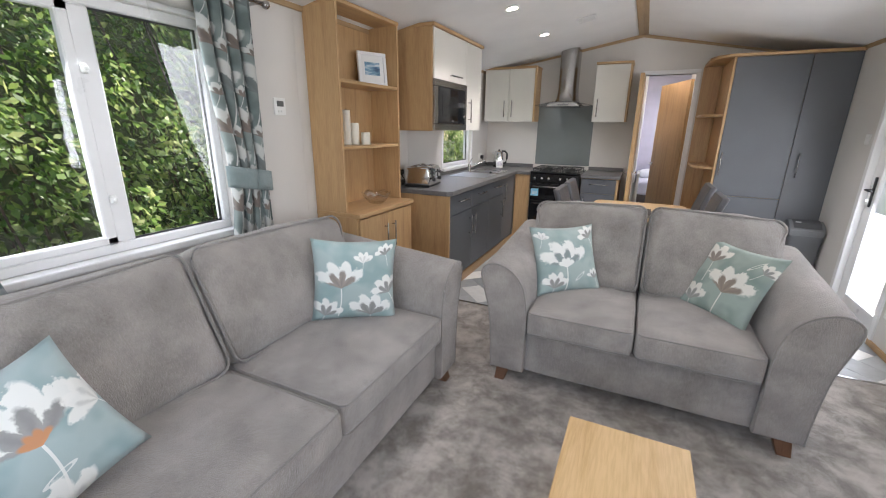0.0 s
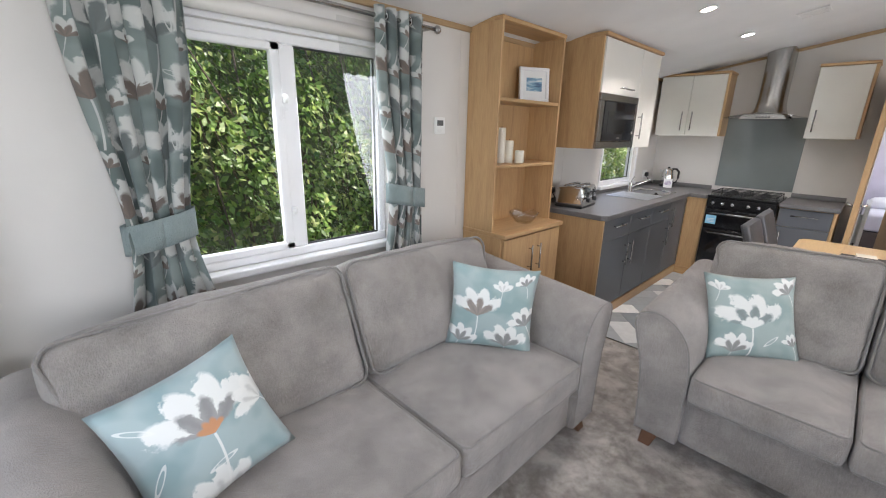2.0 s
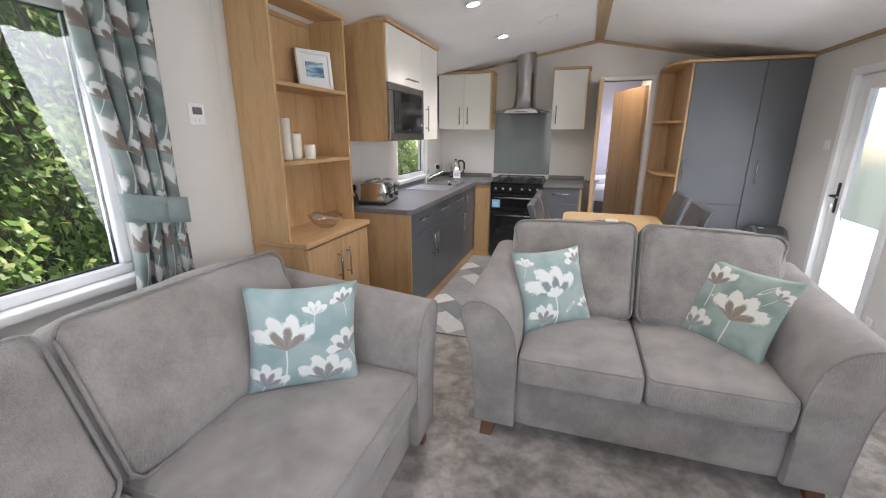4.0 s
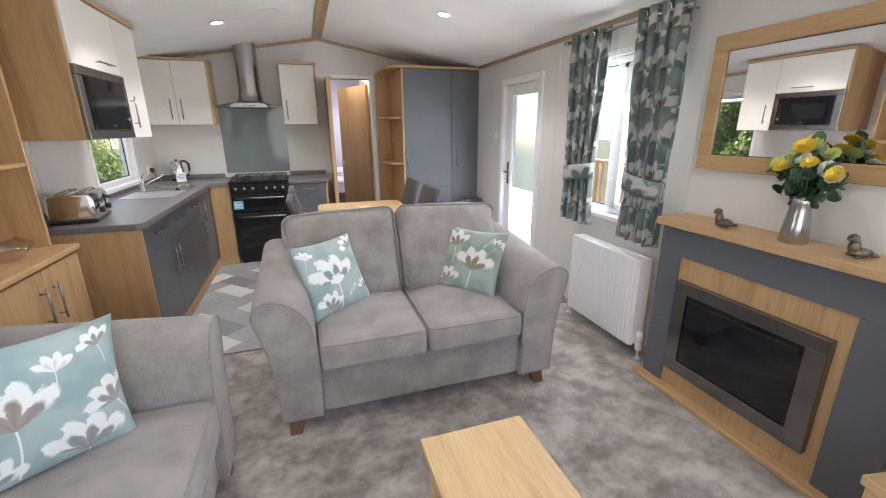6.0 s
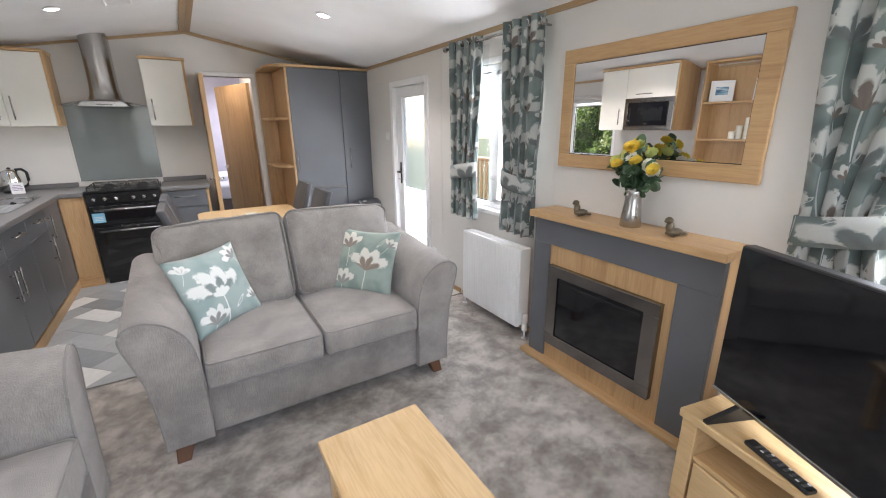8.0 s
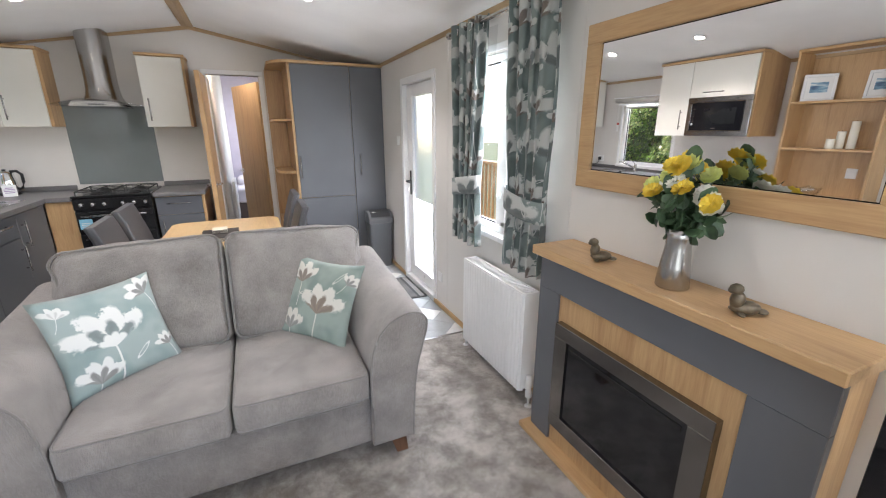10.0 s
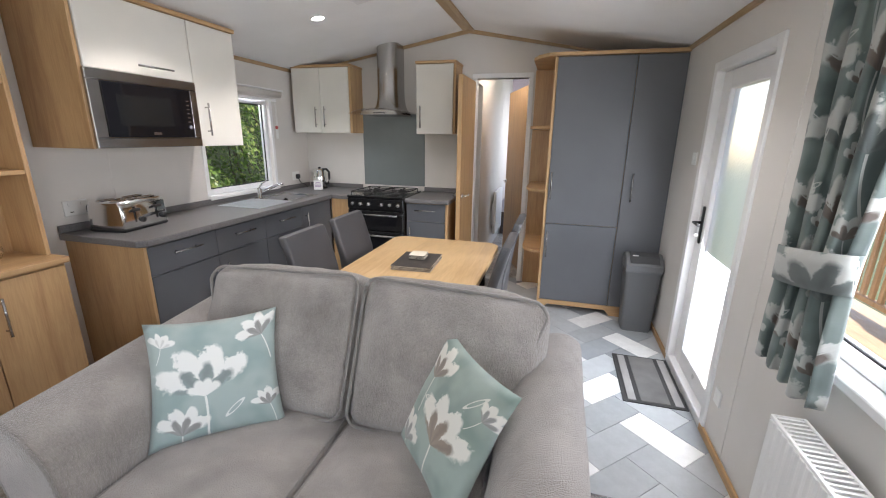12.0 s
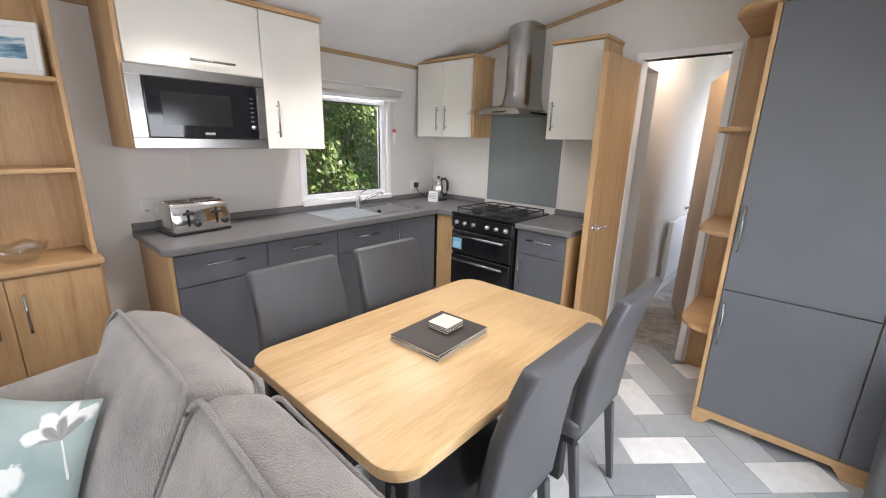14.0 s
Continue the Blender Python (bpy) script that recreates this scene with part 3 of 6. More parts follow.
def settee(name, label, iw, depth, m, group, seat_z=0.475, back_top=0.948, over=0.15, back_y=0.615, extra=0.0):
    """A two-seat sofa that faces -y, its middle front at the base. iw: half the width between the arms."""
    s = thing(name, label, "sofa", local=True, group=group)
    rise = lambda y: 0.085 * y / depth
    for side in (-1, 1):
        bm = bmesh.new()
        cols = []
        steps = [(-0.0, -0.014), (0.006, -0.004), (0.018, 0.0)] + [(0.018 + (depth - 0.09) * k / 14, 0.0) for k in range(1, 15)]
        for y, grow in steps:
            row = []
            for i, (x, z) in enumerate(ARM):
                k = max(0.0, min(1.0, (z - 0.35) / 0.3))
                zz = z + rise(y) * k
                cx, cz = 0.11, 0.40
                f = 1 + grow * 2.2
                wob = 0.004 * noise.noise(Vector((x * 5 + side, y * 6, z * 5)))
                row.append(bm.verts.new((side * (iw + cx + (x - cx) * f + wob), y, cz + (zz - cz) * f + wob * 0.5)))
            cols.append(row)
        n = len(ARM)
        for a, c in zip(cols, cols[1:]):
            for i in range(n):
                bm.faces.new((a[i], a[(i + 1) % n], c[(i + 1) % n], c[i]))
        bm.faces.new(cols[0])
        bm.faces.new(cols[-1][::-1])
        arm = soft_edges(part("arm", bm, M_SOFA, s), 55)
        edge = [(side * (iw + 0.11 + (x - 0.11) * 0.99), 0.003, 0.40 + (z - 0.40) * 0.99) for x, z in ARM[4:]]
        part("piping", tube(edge, 0.0055, False, 6), M_PIPE, arm, "", True)
    part("base_front", puff(-iw, iw, 0.035, 0.16, 0.09, seat_z - 0.13, 0.014, (0, 0.003, 0), 12, 0.003), M_SOFA, s, "", True)
    part("base", box(-iw, iw, 0.14, depth - 0.12, 0.10, seat_z - 0.145, 0.01), M_SOFA, s)
    frame_top = puff(-iw - over + 0.02, iw + over - 0.02, depth - 0.15, depth, 0.09, back_top - 0.09, 0.05, (0, 0.0, 0), 12, 0.003)
    part("back_frame", frame_top, M_SOFA, s, "", True)
    for i, (a, c) in enumerate(((-iw + 0.003, -0.003), (0.003, iw - 0.003))):
        seat = puff(a, c, -0.012, depth - 0.25, seat_z - 0.135, seat_z + 0.004, 0.03, (0, 0.010, 0.022), 18, 0.004, 3.1 * i)
        so = part("seat_cushion", seat, M_SOFA, s, "", True)
        mx, hx = (a + c) / 2, (c - a) / 2 - 0.010
        my, hy = (depth - 0.262) / 2, (depth - 0.238) / 2 - 0.006
        for zz in (seat_z - 0.005, seat_z - 0.126):
            part("piping", piping_loop(mx, my, hx, hy, lambda p, q, zz=zz: (p, q, zz), 0.03, 0.0055), M_PIPE, so, "", True)
        e0, e1 = (a - over - extra, c) if i == 0 else (a, c + over)
        bh = (back_top - seat_z + 0.03) / math.cos(radians(24))
        lean = pose(0, back_y, seat_z - 0.03, -24, 0, 0)

        def tuck(p, i=i):
            """Narrow towards the seat, where the cushion stands between the arms; round shoulders."""
            t = max(0.0, min(1.0, (0.62 * bh - p.z) / (0.4 * bh)))
            t = t * t * (3 - 2 * t)
            w = abs(p.x) / (iw + over)
            x = p.x * (1 - t * (over + 0.01) / (iw + over) * w)
            return Vector((x, p.y, p.z - 0.035 * (max(0.0, w - 0.5) / 0.5) ** 2))

        back = puff(e0, e1, -0.10, 0.085, 0.0, bh, 0.062, (0, 0.03, 0.008), 24, 0.006, 9.0 + i)
        for v in back.verts:
            k = max(0.0, (v.co.z - bh * 0.72) / (bh * 0.28))
            v.co.y += 0.0055 * k * math.sin(v.co.x * 62 + 4 * noise.noise(v.co * 5)) * (1 if v.co.y < 0 else 0.4)
            v.co = lean @ tuck(v.co)
        bo = part("back_cushion", back, M_SOFA, s, "", True)
        for yy in (-0.092, 0.077):
            loop = piping_loop((e0 + e1) / 2, bh / 2, (e1 - e0) / 2 - 0.010, bh / 2 - 0.008, lambda p, q, yy=yy: lean @ tuck(Vector((p, yy + 0.003 * noise.noise(Vector((p * 14, q * 14, 2.0))), q + 0.004 * noise.noise(Vector((p * 11, q * 3, 7.0)))))), 0.05, 0.0065)
            part("piping", loop, M_PIPE, bo, "", True)
    for fx in (-iw - 0.12, iw + 0.12):
        for fy, d in ((0.08, -0.03), (depth - 0.1, 0.02)):
            leg = prism([(-0.042, 0.10), (0.042, 0.10), (0.028, 0.0), (-0.028, 0.0)], -0.03, 0.03, "y", 0.006)
            for v in leg.verts:
                v.co.y += d * (1 - v.co.z / 0.10)
                v.co.x += fx + (0.02 if fx > 0 else -0.02) * (1 - v.co.z / 0.10)
                v.co.y += fy
            part("leg", leg, M_FOOT, s, "dark-stained splayed wooden foot")
    s.matrix_basis = m
    return s


settee("loveseat", "compact grey woven two-seat sofa with flared arms", 0.542, 0.92, pose(0.862, 2.28, 0), "matching sofas")
settee("sofa", "long grey woven sofa under the window", 0.82, 0.96, pose(-0.065, 1.205, 0, 0, 0, 90), "matching sofas", 0.475, 0.925, 0.10, 0.62, 0.06)


def pillow(name, label, size, m, material, seed=0.0):
    """A square scatter cushion; its face looks along local -y."""
    bm = bmesh.new()
    uvl = bm.loops.layers.uv.new("cloth")
    n = 18
    rows = {}
    for s in (-1, 1):
        for i in range(n + 1):
            for j in range(n + 1):
                u, v = 2 * i / n - 1, 2 * j / n - 1
                edge = i in (0, n) or j in (0, n)
                if s == 1 and edge:
                    rows[s, i, j] = rows[-1, i, j]
                    continue
                x = size / 2 * u * (1 - 0.09 * (1 - v * v))
                z = size / 2 * v * (1 - 0.09 * (1 - u * u))
                t = 0.07 * (max(0, 1 - u * u) ** 0.6) * (max(0, 1 - v * v) ** 0.6)
                t += 0.006 * abs(u * v) ** 3 * (0 if edge else 1)
                w = 0.008 * noise.noise(Vector((x * 9 + seed, z * 9, s * 3.0)))
                rows[s, i, j] = bm.verts.new((x, s * (t + (0 if edge else w)), z))
    for s in (-1, 1):
        for i in range(n):
            for j in range(n):
                ids = [(i, j), (i + 1, j), (i + 1, j + 1), (i, j + 1)]
                if s == 1:
                    ids = ids[::-1]
                f = bm.faces.new([rows[s, a, c] for a, c in ids])
                for loop, (a, c) in zip(f.loops, ids):
                    p, q = size * (a / n - 0.5), size * (c / n - 0.5)
                    loop[uvl].uv = (p, q)
    ob = single(name, bm, material, label, "cushion", True, group="scatter cushions")
    ob.matrix_basis = m
    return ob


def lean_at(x, y, z, tilt, spin, heading):
    return pose(x, y, z, 0, 0, heading) @ pose(0, 0, 0, tilt) @ pose(0, 0, 0, 0, spin)


pillow("cushion", "aqua cushion with a large white bloom on the loveseat", 0.425, lean_at(0.435, 2.72, 0.665, -25, 0, 38), M_CUSH_A, 1.32)
pillow("cushion", "sage floral cushion leaning in the loveseat corner", 0.425, lean_at(1.28, 2.745, 0.65, -28, 0, -50), M_CUSH_B, 2.15)
pillow("cushion", "aqua floral cushion with a brown bloom on the sofa", 0.425, lean_at(-0.455, 1.81, 0.685, -9, 3, 38), M_CUSH_S, 4.4)
pillow("cushion", "pale aqua cushion with an orange-hearted daisy", 0.395, lean_at(-0.49, 0.545, 0.675, -29, -14, 90), M_CUSH_C, 0.0)


def drape(name, label, x, y0, y1, z0, z1, tie=None, pinch=0.5, to=0.5, side=1, folds=5, shift=0.0, flare=1.0):
    """A gathered curtain hung from eyelets beside a side wall. tie: the height of the tie-back; to: the end of its width towards which it is gathered."""
    c = thing(name, label, "curtain", (x, (y0 + y1) / 2, z0), "floral curtains")
    bm = bmesh.new()
    uvl = bm.loops.layers.uv.new("cloth")
    nu, nv = 72, 44
    grid = []
    for j in range(nv + 1):
        z = z0 + (z1 - z0) * j / nv
        k = 1.0
        if tie:
            d = (z - tie)
            k = 1 - pinch * math.exp(-(d / (0.42 if d > 0 else 0.36)) ** 2)
            if d < 0:
                k *= flare
        row = []
        for i in range(nu + 1):
            u = i / nu
            yy = y0 + (y1 - y0) * (to + (u - to) * k)
            ph = 2 * math.pi * folds * u
            amp = 0.034 * (0.75 + 0.25 * k) * (0.8 + 0.3 * math.sin(5 * u + z * 1.3))
            xx = x + amp * math.sin(ph + 0.5 * math.sin(2.2 * z + shift)) + 0.008 * noise.noise(Vector((u * 6, z * 5, shift)))
            row.append(bm.verts.new((xx, yy + 0.010 * math.sin(2 * ph + z * 2), z)))
        grid.append(row)
    cloth = (y1 - y0) * 1.9
    for j in range(nv):
        for i in range(nu):
            ids = ((i, j), (i + 1, j), (i + 1, j + 1), (i, j + 1))
            f = bm.faces.new([grid[b][a] for a, b in ids])
            for loop, (a, b) in zip(f.loops, ids):
                loop[uvl].uv = (shift + cloth * a / nu, (z1 - z0) * b / nv + shift * 0.4)
    ob = part("cloth", bm, M_CURTAIN, c, "", True)
    sol = ob.modifiers.new("thickness", "SOLIDIFY")
    sol.thickness = 0.003
    if tie:
        w = (y1 - y0) * (1 - pinch)
        yc = y0 + (y1 - y0) * (to + (0.5 - to) * (1 - pinch))
        band = bmesh.new()
        uvb = band.loops.layers.uv.new("cloth")
        rings = []
        for k in range(25):
            a = 2 * math.pi * k / 24
            r = Vector((x + 0.058 * math.cos(a), yc + (w / 2 + 0.022) * math.sin(a), 0))
            rings.append([band.verts.new(r + Vector((0.004 * math.cos(a) * q, 0, tie - 0.055 + 0.11 * q + 0.025 * math.sin(a) * (1 if to < 0.5 else -1)))) for q in (0, 0.33, 0.66, 1)])
        for k in range(24):
            for q in range(3):
                f = band.faces.new((rings[k][q], rings[k + 1][q], rings[k + 1][q + 1], rings[k][q + 1]))
                for loop, (a, b) in zip(f.loops, ((k, q), (k + 1, q), (k + 1, q + 1), (k, q + 1))):
                    loop[uvb].uv = (shift + 7 + 0.02 * a, 0.035 * b)
        tb = part("tie_back", band, M_TIE if side > 0 else M_CURTAIN, c, "teal tie-back band", True)
        tb.modifiers.new("thickness", "SOLIDIFY").thickness = 0.004
    for k in range(folds):
        yk = y0 + (y1 - y0) * (k + 0.5) / folds
        ring = tube([(x + 0.012 * (-1) ** k, yk + 0.022 * math.cos(a * math.pi / 8), z1 - 0.04 + 0.022 * math.sin(a * math.pi / 8)) for a in range(16)], 0.004, True, 6)
        part("eyelet", ring, M_CHROME, c, "chrome eyelet", True)
    return c


M_TIE = woven("teal_tie_cloth", (0.19, 0.25, 0.25), (0.26, 0.32, 0.315), sheen=0.2)


def pole(x, y0, y1, z, side):
    p = thing("curtain_pole", "slim brushed metal curtain pole above the window", "curtain pole", (x, (y0 + y1) / 2, z))
    part("rod", tube([(x, y0, z), (x, y1, z)], 0.011, seg=12), M_STEEL, p, "", True)
    for yy in (y0, y1):
        bm = bmesh.new()
        bmesh.ops.create_uvsphere(bm, u_segments=14, v_segments=10, radius=0.022, matrix=Matrix.Translation((x, yy, z)))
        part("finial", bm, M_STEEL, p, "round metal finial", True)
        inner = yy + (0.04 if yy == y0 else -0.04)
        part("bracket", tube([(x, inner, z), (x - side * 0.10, inner, z)], 0.007), M_STEEL, p)


drape("curtain", "teal floral curtain held by a tie-back", XL + 0.10, 0.455, 0.83, 0.77, 2.09, 1.13, 0.46, 0.46, 1, 4, 0.4, 1.0)
drape("curtain", "teal floral curtain held by a tie-back", XL + 0.10, 1.65, 1.96, 0.77, 2.09, 1.15, 0.26, 0.85, 1, 4, 1.9)
pole(XL + 0.10, 0.36, 2.06, 2.045, 1)
drape("curtain", "teal floral curtain with tie-back by the door", XR - 0.10, 2.92, 3.28, 0.76, 2.08, 1.13, 0.2, 0.6, -1, 4, 3.2)
drape("curtain", "teal floral curtain with tie-back above the radiator", XR - 0.10, 2.31, 2.64, 0.75, 2.10, 1.11, 0.14, 0.35, -1, 4, 4.5)
pole(XR - 0.10, 2.30, 3.36, 2.045, -1)
drape("curtain", "teal floral curtain held by a tie-back beside the television", XR - 0.10, 0.55, 0.98, 0.77, 2.09, 1.12, 0.45, 0.75, -1, 4, 5.6, 1.1)
pole(XR - 0.10, -0.05, 1.0, 2.045, -1)
drape("curtain", "short teal floral curtain in the bay corner", XL + 0.16, -0.22, 0.09, 0.62, 2.05, None, 0, 0.5, 1, 3, 6.6)


def coffee_table():
    t = thing("coffee_table", "low pale oak coffee table with block legs", "table", (0.865, 1.30, 0))
    top = part("tabletop", box(0.655, 1.07, 0.88, 1.70, 0.315, 0.345, 0.004, seg=2), M_TABLE, t)
    for x in (0.68, 1.0):
        for y in (0.91, 1.62):
            part("leg", box(x, x + 0.05, y, y + 0.05, 0, 0.314, 0.003), M_TABLE, t)
    part("apron", box(0.70, 1.03, 0.95, 1.63, 0.25, 0.314, 0.003), M_TABLE, t)


coffee_table()


def fireplace():
    f = thing("fireplace", "grey and oak fire surround with electric fire", "fireplace", (2.25, 1.64, 0))
    x0 = 2.20
    part("mantel_shelf", box(2.145, XR - 0.002, 1.085, 2.195, 0.945, 0.985, 0.004), M_OAK_Y, f)
    part("hearth", box(2.15, XR - 0.002, 1.10, 2.225, 0, 0.03, 0.004), M_OAK_Y, f)
    part("side_panel", box(x0 + 0.004, XR - 0.002, 1.108, 1.128, 0.03, 0.945, 0.002), M_OAK_Z, f)
    part("side_panel", box(x0 + 0.004, XR - 0.002, 2.168, 2.188, 0.03, 0.945, 0.002), M_OAK_Z, f)
    grey = [("pilaster", (1.104, 1.285)), ("pilaster", (2.06, 2.192))]
    for n, (a, c) in grey:
        part(n, box(x0, x0 + 0.03, a, c, 0.03, 0.785, 0.002), M_GREY, f, "slate grey upright panel")
    part("frieze", box(x0, x0 + 0.03, 1.104, 2.192, 0.785, 0.945, 0.002), M_GREY, f, "slate grey head panel")
    part("infill", box(x0 + 0.012, x0 + 0.04, 1.285, 2.06, 0.03, 0.785), M_OAK_Z, f)
    bm = bmesh.new()
    for b in ((1.33, 2.04, 0.60, 0.665), (1.33, 2.04, 0.145, 0.215), (1.33, 1.41, 0.215, 0.60), (1.965, 2.04, 0.215, 0.60)):
        box(x0 - 0.022, x0 + 0.012, *b, 0.002, bm=bm)
    fr = part("fire_frame", bm, plain("smoked_steel", (0.23, 0.22, 0.21), 0.2, 1.0, vary=0.05), f, "dark polished metal fire frame")
    part("fire_glass", box(x0 - 0.012, x0 - 0.006, 1.41, 1.965, 0.215, 0.60), M_BLACKGLASS, fr, "black glass fire front")
    part("fire_lip", box(x0 - 0.016, x0 - 0.002, 1.43, 1.95, 0.555, 0.575, 0.002), M_BLACK, fr)


fireplace()


def mirror():
    m = thing("wall_mirror", "large oak-framed mirror above the fireplace", "mirror", (XR, 1.65, 1.235))
    y0, y1, z0, z1, w = 1.115, 2.19, 1.235, 1.88, 0.075
    bm = bmesh.new()
    for b in ((y0, y1, z0, z0 + w), (y0, y1, z1 - w, z1), (y0, y0 + w, z0 + w, z1 - w), (y1 - w, y1, z0 + w, z1 - w)):
        box(XR - 0.026, XR - 0.001, *b, 0.003, bm=bm)
    part("frame", bm, M_OAK_Y, m)
    part("slip", box(XR - 0.014, XR - 0.002, y0 + w - 0.001, y1 - w + 0.001, z0 + w - 0.001, z1 - w + 0.001), M_BLACK, m)
    part("mirror_glass", box(XR - 0.016, XR - 0.0145, y0 + w + 0.004, y1 - w - 0.004, z0 + w + 0.004, z1 - w - 0.004), M_MIRROR, m)


mirror()


def radiator():
    r = thing("radiator", "white ribbed panel radiator under the window", "radiator", (2.29, 2.78, 0.1))
    y0, y1, z0, z1, xf, xb = 2.36, 3.04, 0.085, 0.665, 2.235, 2.335
    bm = bmesh.new()
    n = 20
    prof = [(xf + 0.02, y0), (xf, y0 + 0.01)]
    step = (y1 - y0 - 0.04) / n
    for k in range(n):
        a = y0 + 0.02 + k * step
        prof += [(xf, a), (xf + 0.004, a + step * 0.25), (xf + 0.004, a + step * 0.4), (xf, a + step * 0.65)]
    prof += [(xf, y1 - 0.01), (xf + 0.02, y1), (xf + 0.03, y1), (xf + 0.03, y0)]
    prism(prof, z0, z1 - 0.012, "z", bm=bm)
    part("panel", bm, M_ENAMEL, r)
    part("back_panel", box(xb - 0.015, xb, y0, y1, z0, z1 - 0.012, 0.004), M_ENAMEL, r)
    for y in (y0 - 0.004, y1 - 0.004):
        part("side_cover", box(xf + 0.004, xb, y, y + 0.008, z0 + 0.01, z1, 0.003), M_ENAMEL, r)
    grille = bmesh.new()
    box(xf + 0.004, xf + 0.014, y0, y1, z1 - 0.012, z1, 0.002, bm=grille)
    box(xb - 0.010, xb, y0, y1, z1 - 0.012, z1, 0.002, bm=grille)
    for k in range(34):
        y = y0 + (y1 - y0) * (k + 0.5) / 34
        box(xf + 0.014, xb - 0.010, y - 0.004, y + 0.004, z1 - 0.010, z1 - 0.003, bm=grille)
    part("top_grille", grille, M_ENAMEL, r)
    part("valve", lathe([(0.013, 0.06), (0.02, 0.065), (0.02, 0.10), (0.014, 0.105), (0.014, 0.125), (0.022, 0.13), (0.02, 0.19), (0.008, 0.195)], 2.28, y0 - 0.035, 14), M_ENAMEL, r, "white thermostatic valve", True)
    for y in (y0 - 0.035, y1 + 0.03):
        part("pipe", tube([(2.28, y, 0.0), (2.28, y, 0.10)], 0.007), M_ENAMEL, r, "", True)
        part("collar", lathe([(0.02, 0.001), (0.02, 0.006), (0.009, 0.012)], 2.28, y, 14), M_ENAMEL, r, "", True)
        part("tail", tube([(2.28, y, 0.10), (2.28, y + (0.05 if y < y0 else -0.04), 0.105)], 0.008), M_ENAMEL, r, "", True)
    for y in (y0 + 0.12, y1 - 0.12):
        part("bracket", box(xb, XR - 0.001, y - 0.02, y + 0.02, 0.2, 0.5, 0.003), M_ENAMEL, r)


radiator()


def tv_corner():
    m = pose(1.845, 1.02, 0, 0, 0, -11)
    s = thing("tv_stand", "low oak television stand with open shelf", "tv stand", local=True)
    s.matrix_basis = m
    part("top", box(0.0, 0.40, -0.95, 0.0, 0.415, 0.45, 0.004), M_TABLE, s)
    for y in (-0.94, -0.07):
        part("side_panel", box(0.01, 0.39, y, y + 0.06, 0.03, 0.415, 0.003), M_TABLE, s)
    part("bottom_shelf", box(0.015, 0.39, -0.88, -0.07, 0.03, 0.06, 0.002), M_TABLE, s)
    part("middle_shelf", box(0.02, 0.39, -0.88, -0.07, 0.26, 0.28, 0.002), M_TABLE, s)
    part("back_panel", box(0.37, 0.39, -0.88, -0.07, 0.06, 0.415), M_TABLE, s)
    part("drawer_front", box(0.012, 0.03, -0.87, -0.08, 0.07, 0.255, 0.003), M_TABLE, s)
    t = thing("television", "large black flat-screen television, switched off", "television", local=True)
    t.matrix_basis = pose(1.99, 0.985, 0.45, 0, 0, -24)
    part("screen_bezel", box(0.0, 0.05, -1.0, 0.0, 0.055, 0.625, 0.008, seg=2), M_PLASTIC_B, t)
    part("screen", box(-0.003, 0.0, -0.992, -0.008, 0.075, 0.617), M_BLACKGLASS, t, "glossy black screen")
    part("bottom_strip", box(-0.005, 0.0, -0.998, -0.002, 0.056, 0.07, 0.002), M_STEEL, t, "silver strip along the bottom")
    for y in (-0.82, -0.12):
        part("foot", prism([(-0.12, 0.0), (0.12, 0.0), (0.12, 0.008), (0.03, 0.06), (0.01, 0.06), (-0.12, 0.008)], y - 0.01, y + 0.01, "y"), M_PLASTIC_B, t)
    r = thing("remote_control", "slim black remote control on the stand", "remote control", local=True)
    r.matrix_basis = pose(1.815, 0.70, 0.451, 0, 0, -22)
    part("body", box(-0.02, 0.02, -0.105, 0.105, 0, 0.016, 0.006, seg=2), M_PLASTIC_B, r)
    rng = random.Random(2)
    for i in range(9):
        for j in range(3):
            col = M_PLASTIC_W if rng.random() < 0.25 else M_BTN
            part("button", box(-0.013 + j * 0.010, -0.006 + j * 0.010, -0.09 + i * 0.019, -0.08 + i * 0.019, 0.016, 0.0185, 0.001), col, r)


M_BTN = plain("grey_button_rubber", (0.12, 0.12, 0.12), 0.6)
tv_corner()

# ---- bookcase ----


def bookcase():
    b = thing("bookcase", "tall oak bookcase with open shelves over cupboards", "bookcase", (-1.1, 2.79, 0))
    y0, y1, xf, xb = 2.43, 3.14, -0.98, XL + 0.002
    part("side_panel", box(xb, xf, y0, y0 + 0.02, 0.865, 2.16, 0.002), M_OAK_Z, b)
    part("side_panel", box(xb, xf, y1 - 0.02, y1, 0.865, 2.16, 0.002), M_OAK_Z, b)
    part("back_panel", box(xb, xb + 0.01, y0 + 0.02, y1 - 0.02, 0.865, 2.16), M_OAK_Z, b)
    part("head", box(xb, xf + 0.004, y0 - 0.004, y1 + 0.004, 2.14, 2.165, 0.003), M_OAK_Y, b)
    for z in (1.28, 1.695):
        part("shelf", box(xb + 0.01, xf - 0.004, y0 + 0.02, y1 - 0.02, z, z + 0.022, 0.003), M_OAK_Y, b)
    part("base_top", box(xb, -0.865, y0 - 0.006, y1 + 0.01, 0.835, 0.865, 0.004), M_OAK_Y, b)
    body = part("cupboard", box(xb, -0.90, y0, y1, 0.0, 0.835, 0.002), M_OAK_Z, b)
    for k, (a, c) in enumerate(((y0 + 0.012, 2.785), (2.789, y1 - 0.012))):
        d = part("cupboard_door", box(-0.898, -0.878, a, c, 0.06, 0.822, 0.002), M_OAK_Z, b)
        yh = c - 0.05 if k == 0 else a + 0.05
        bar_handle(d, -0.878, yh, 0.56, "z", 0.19, (1, 0, 0))


bookcase()


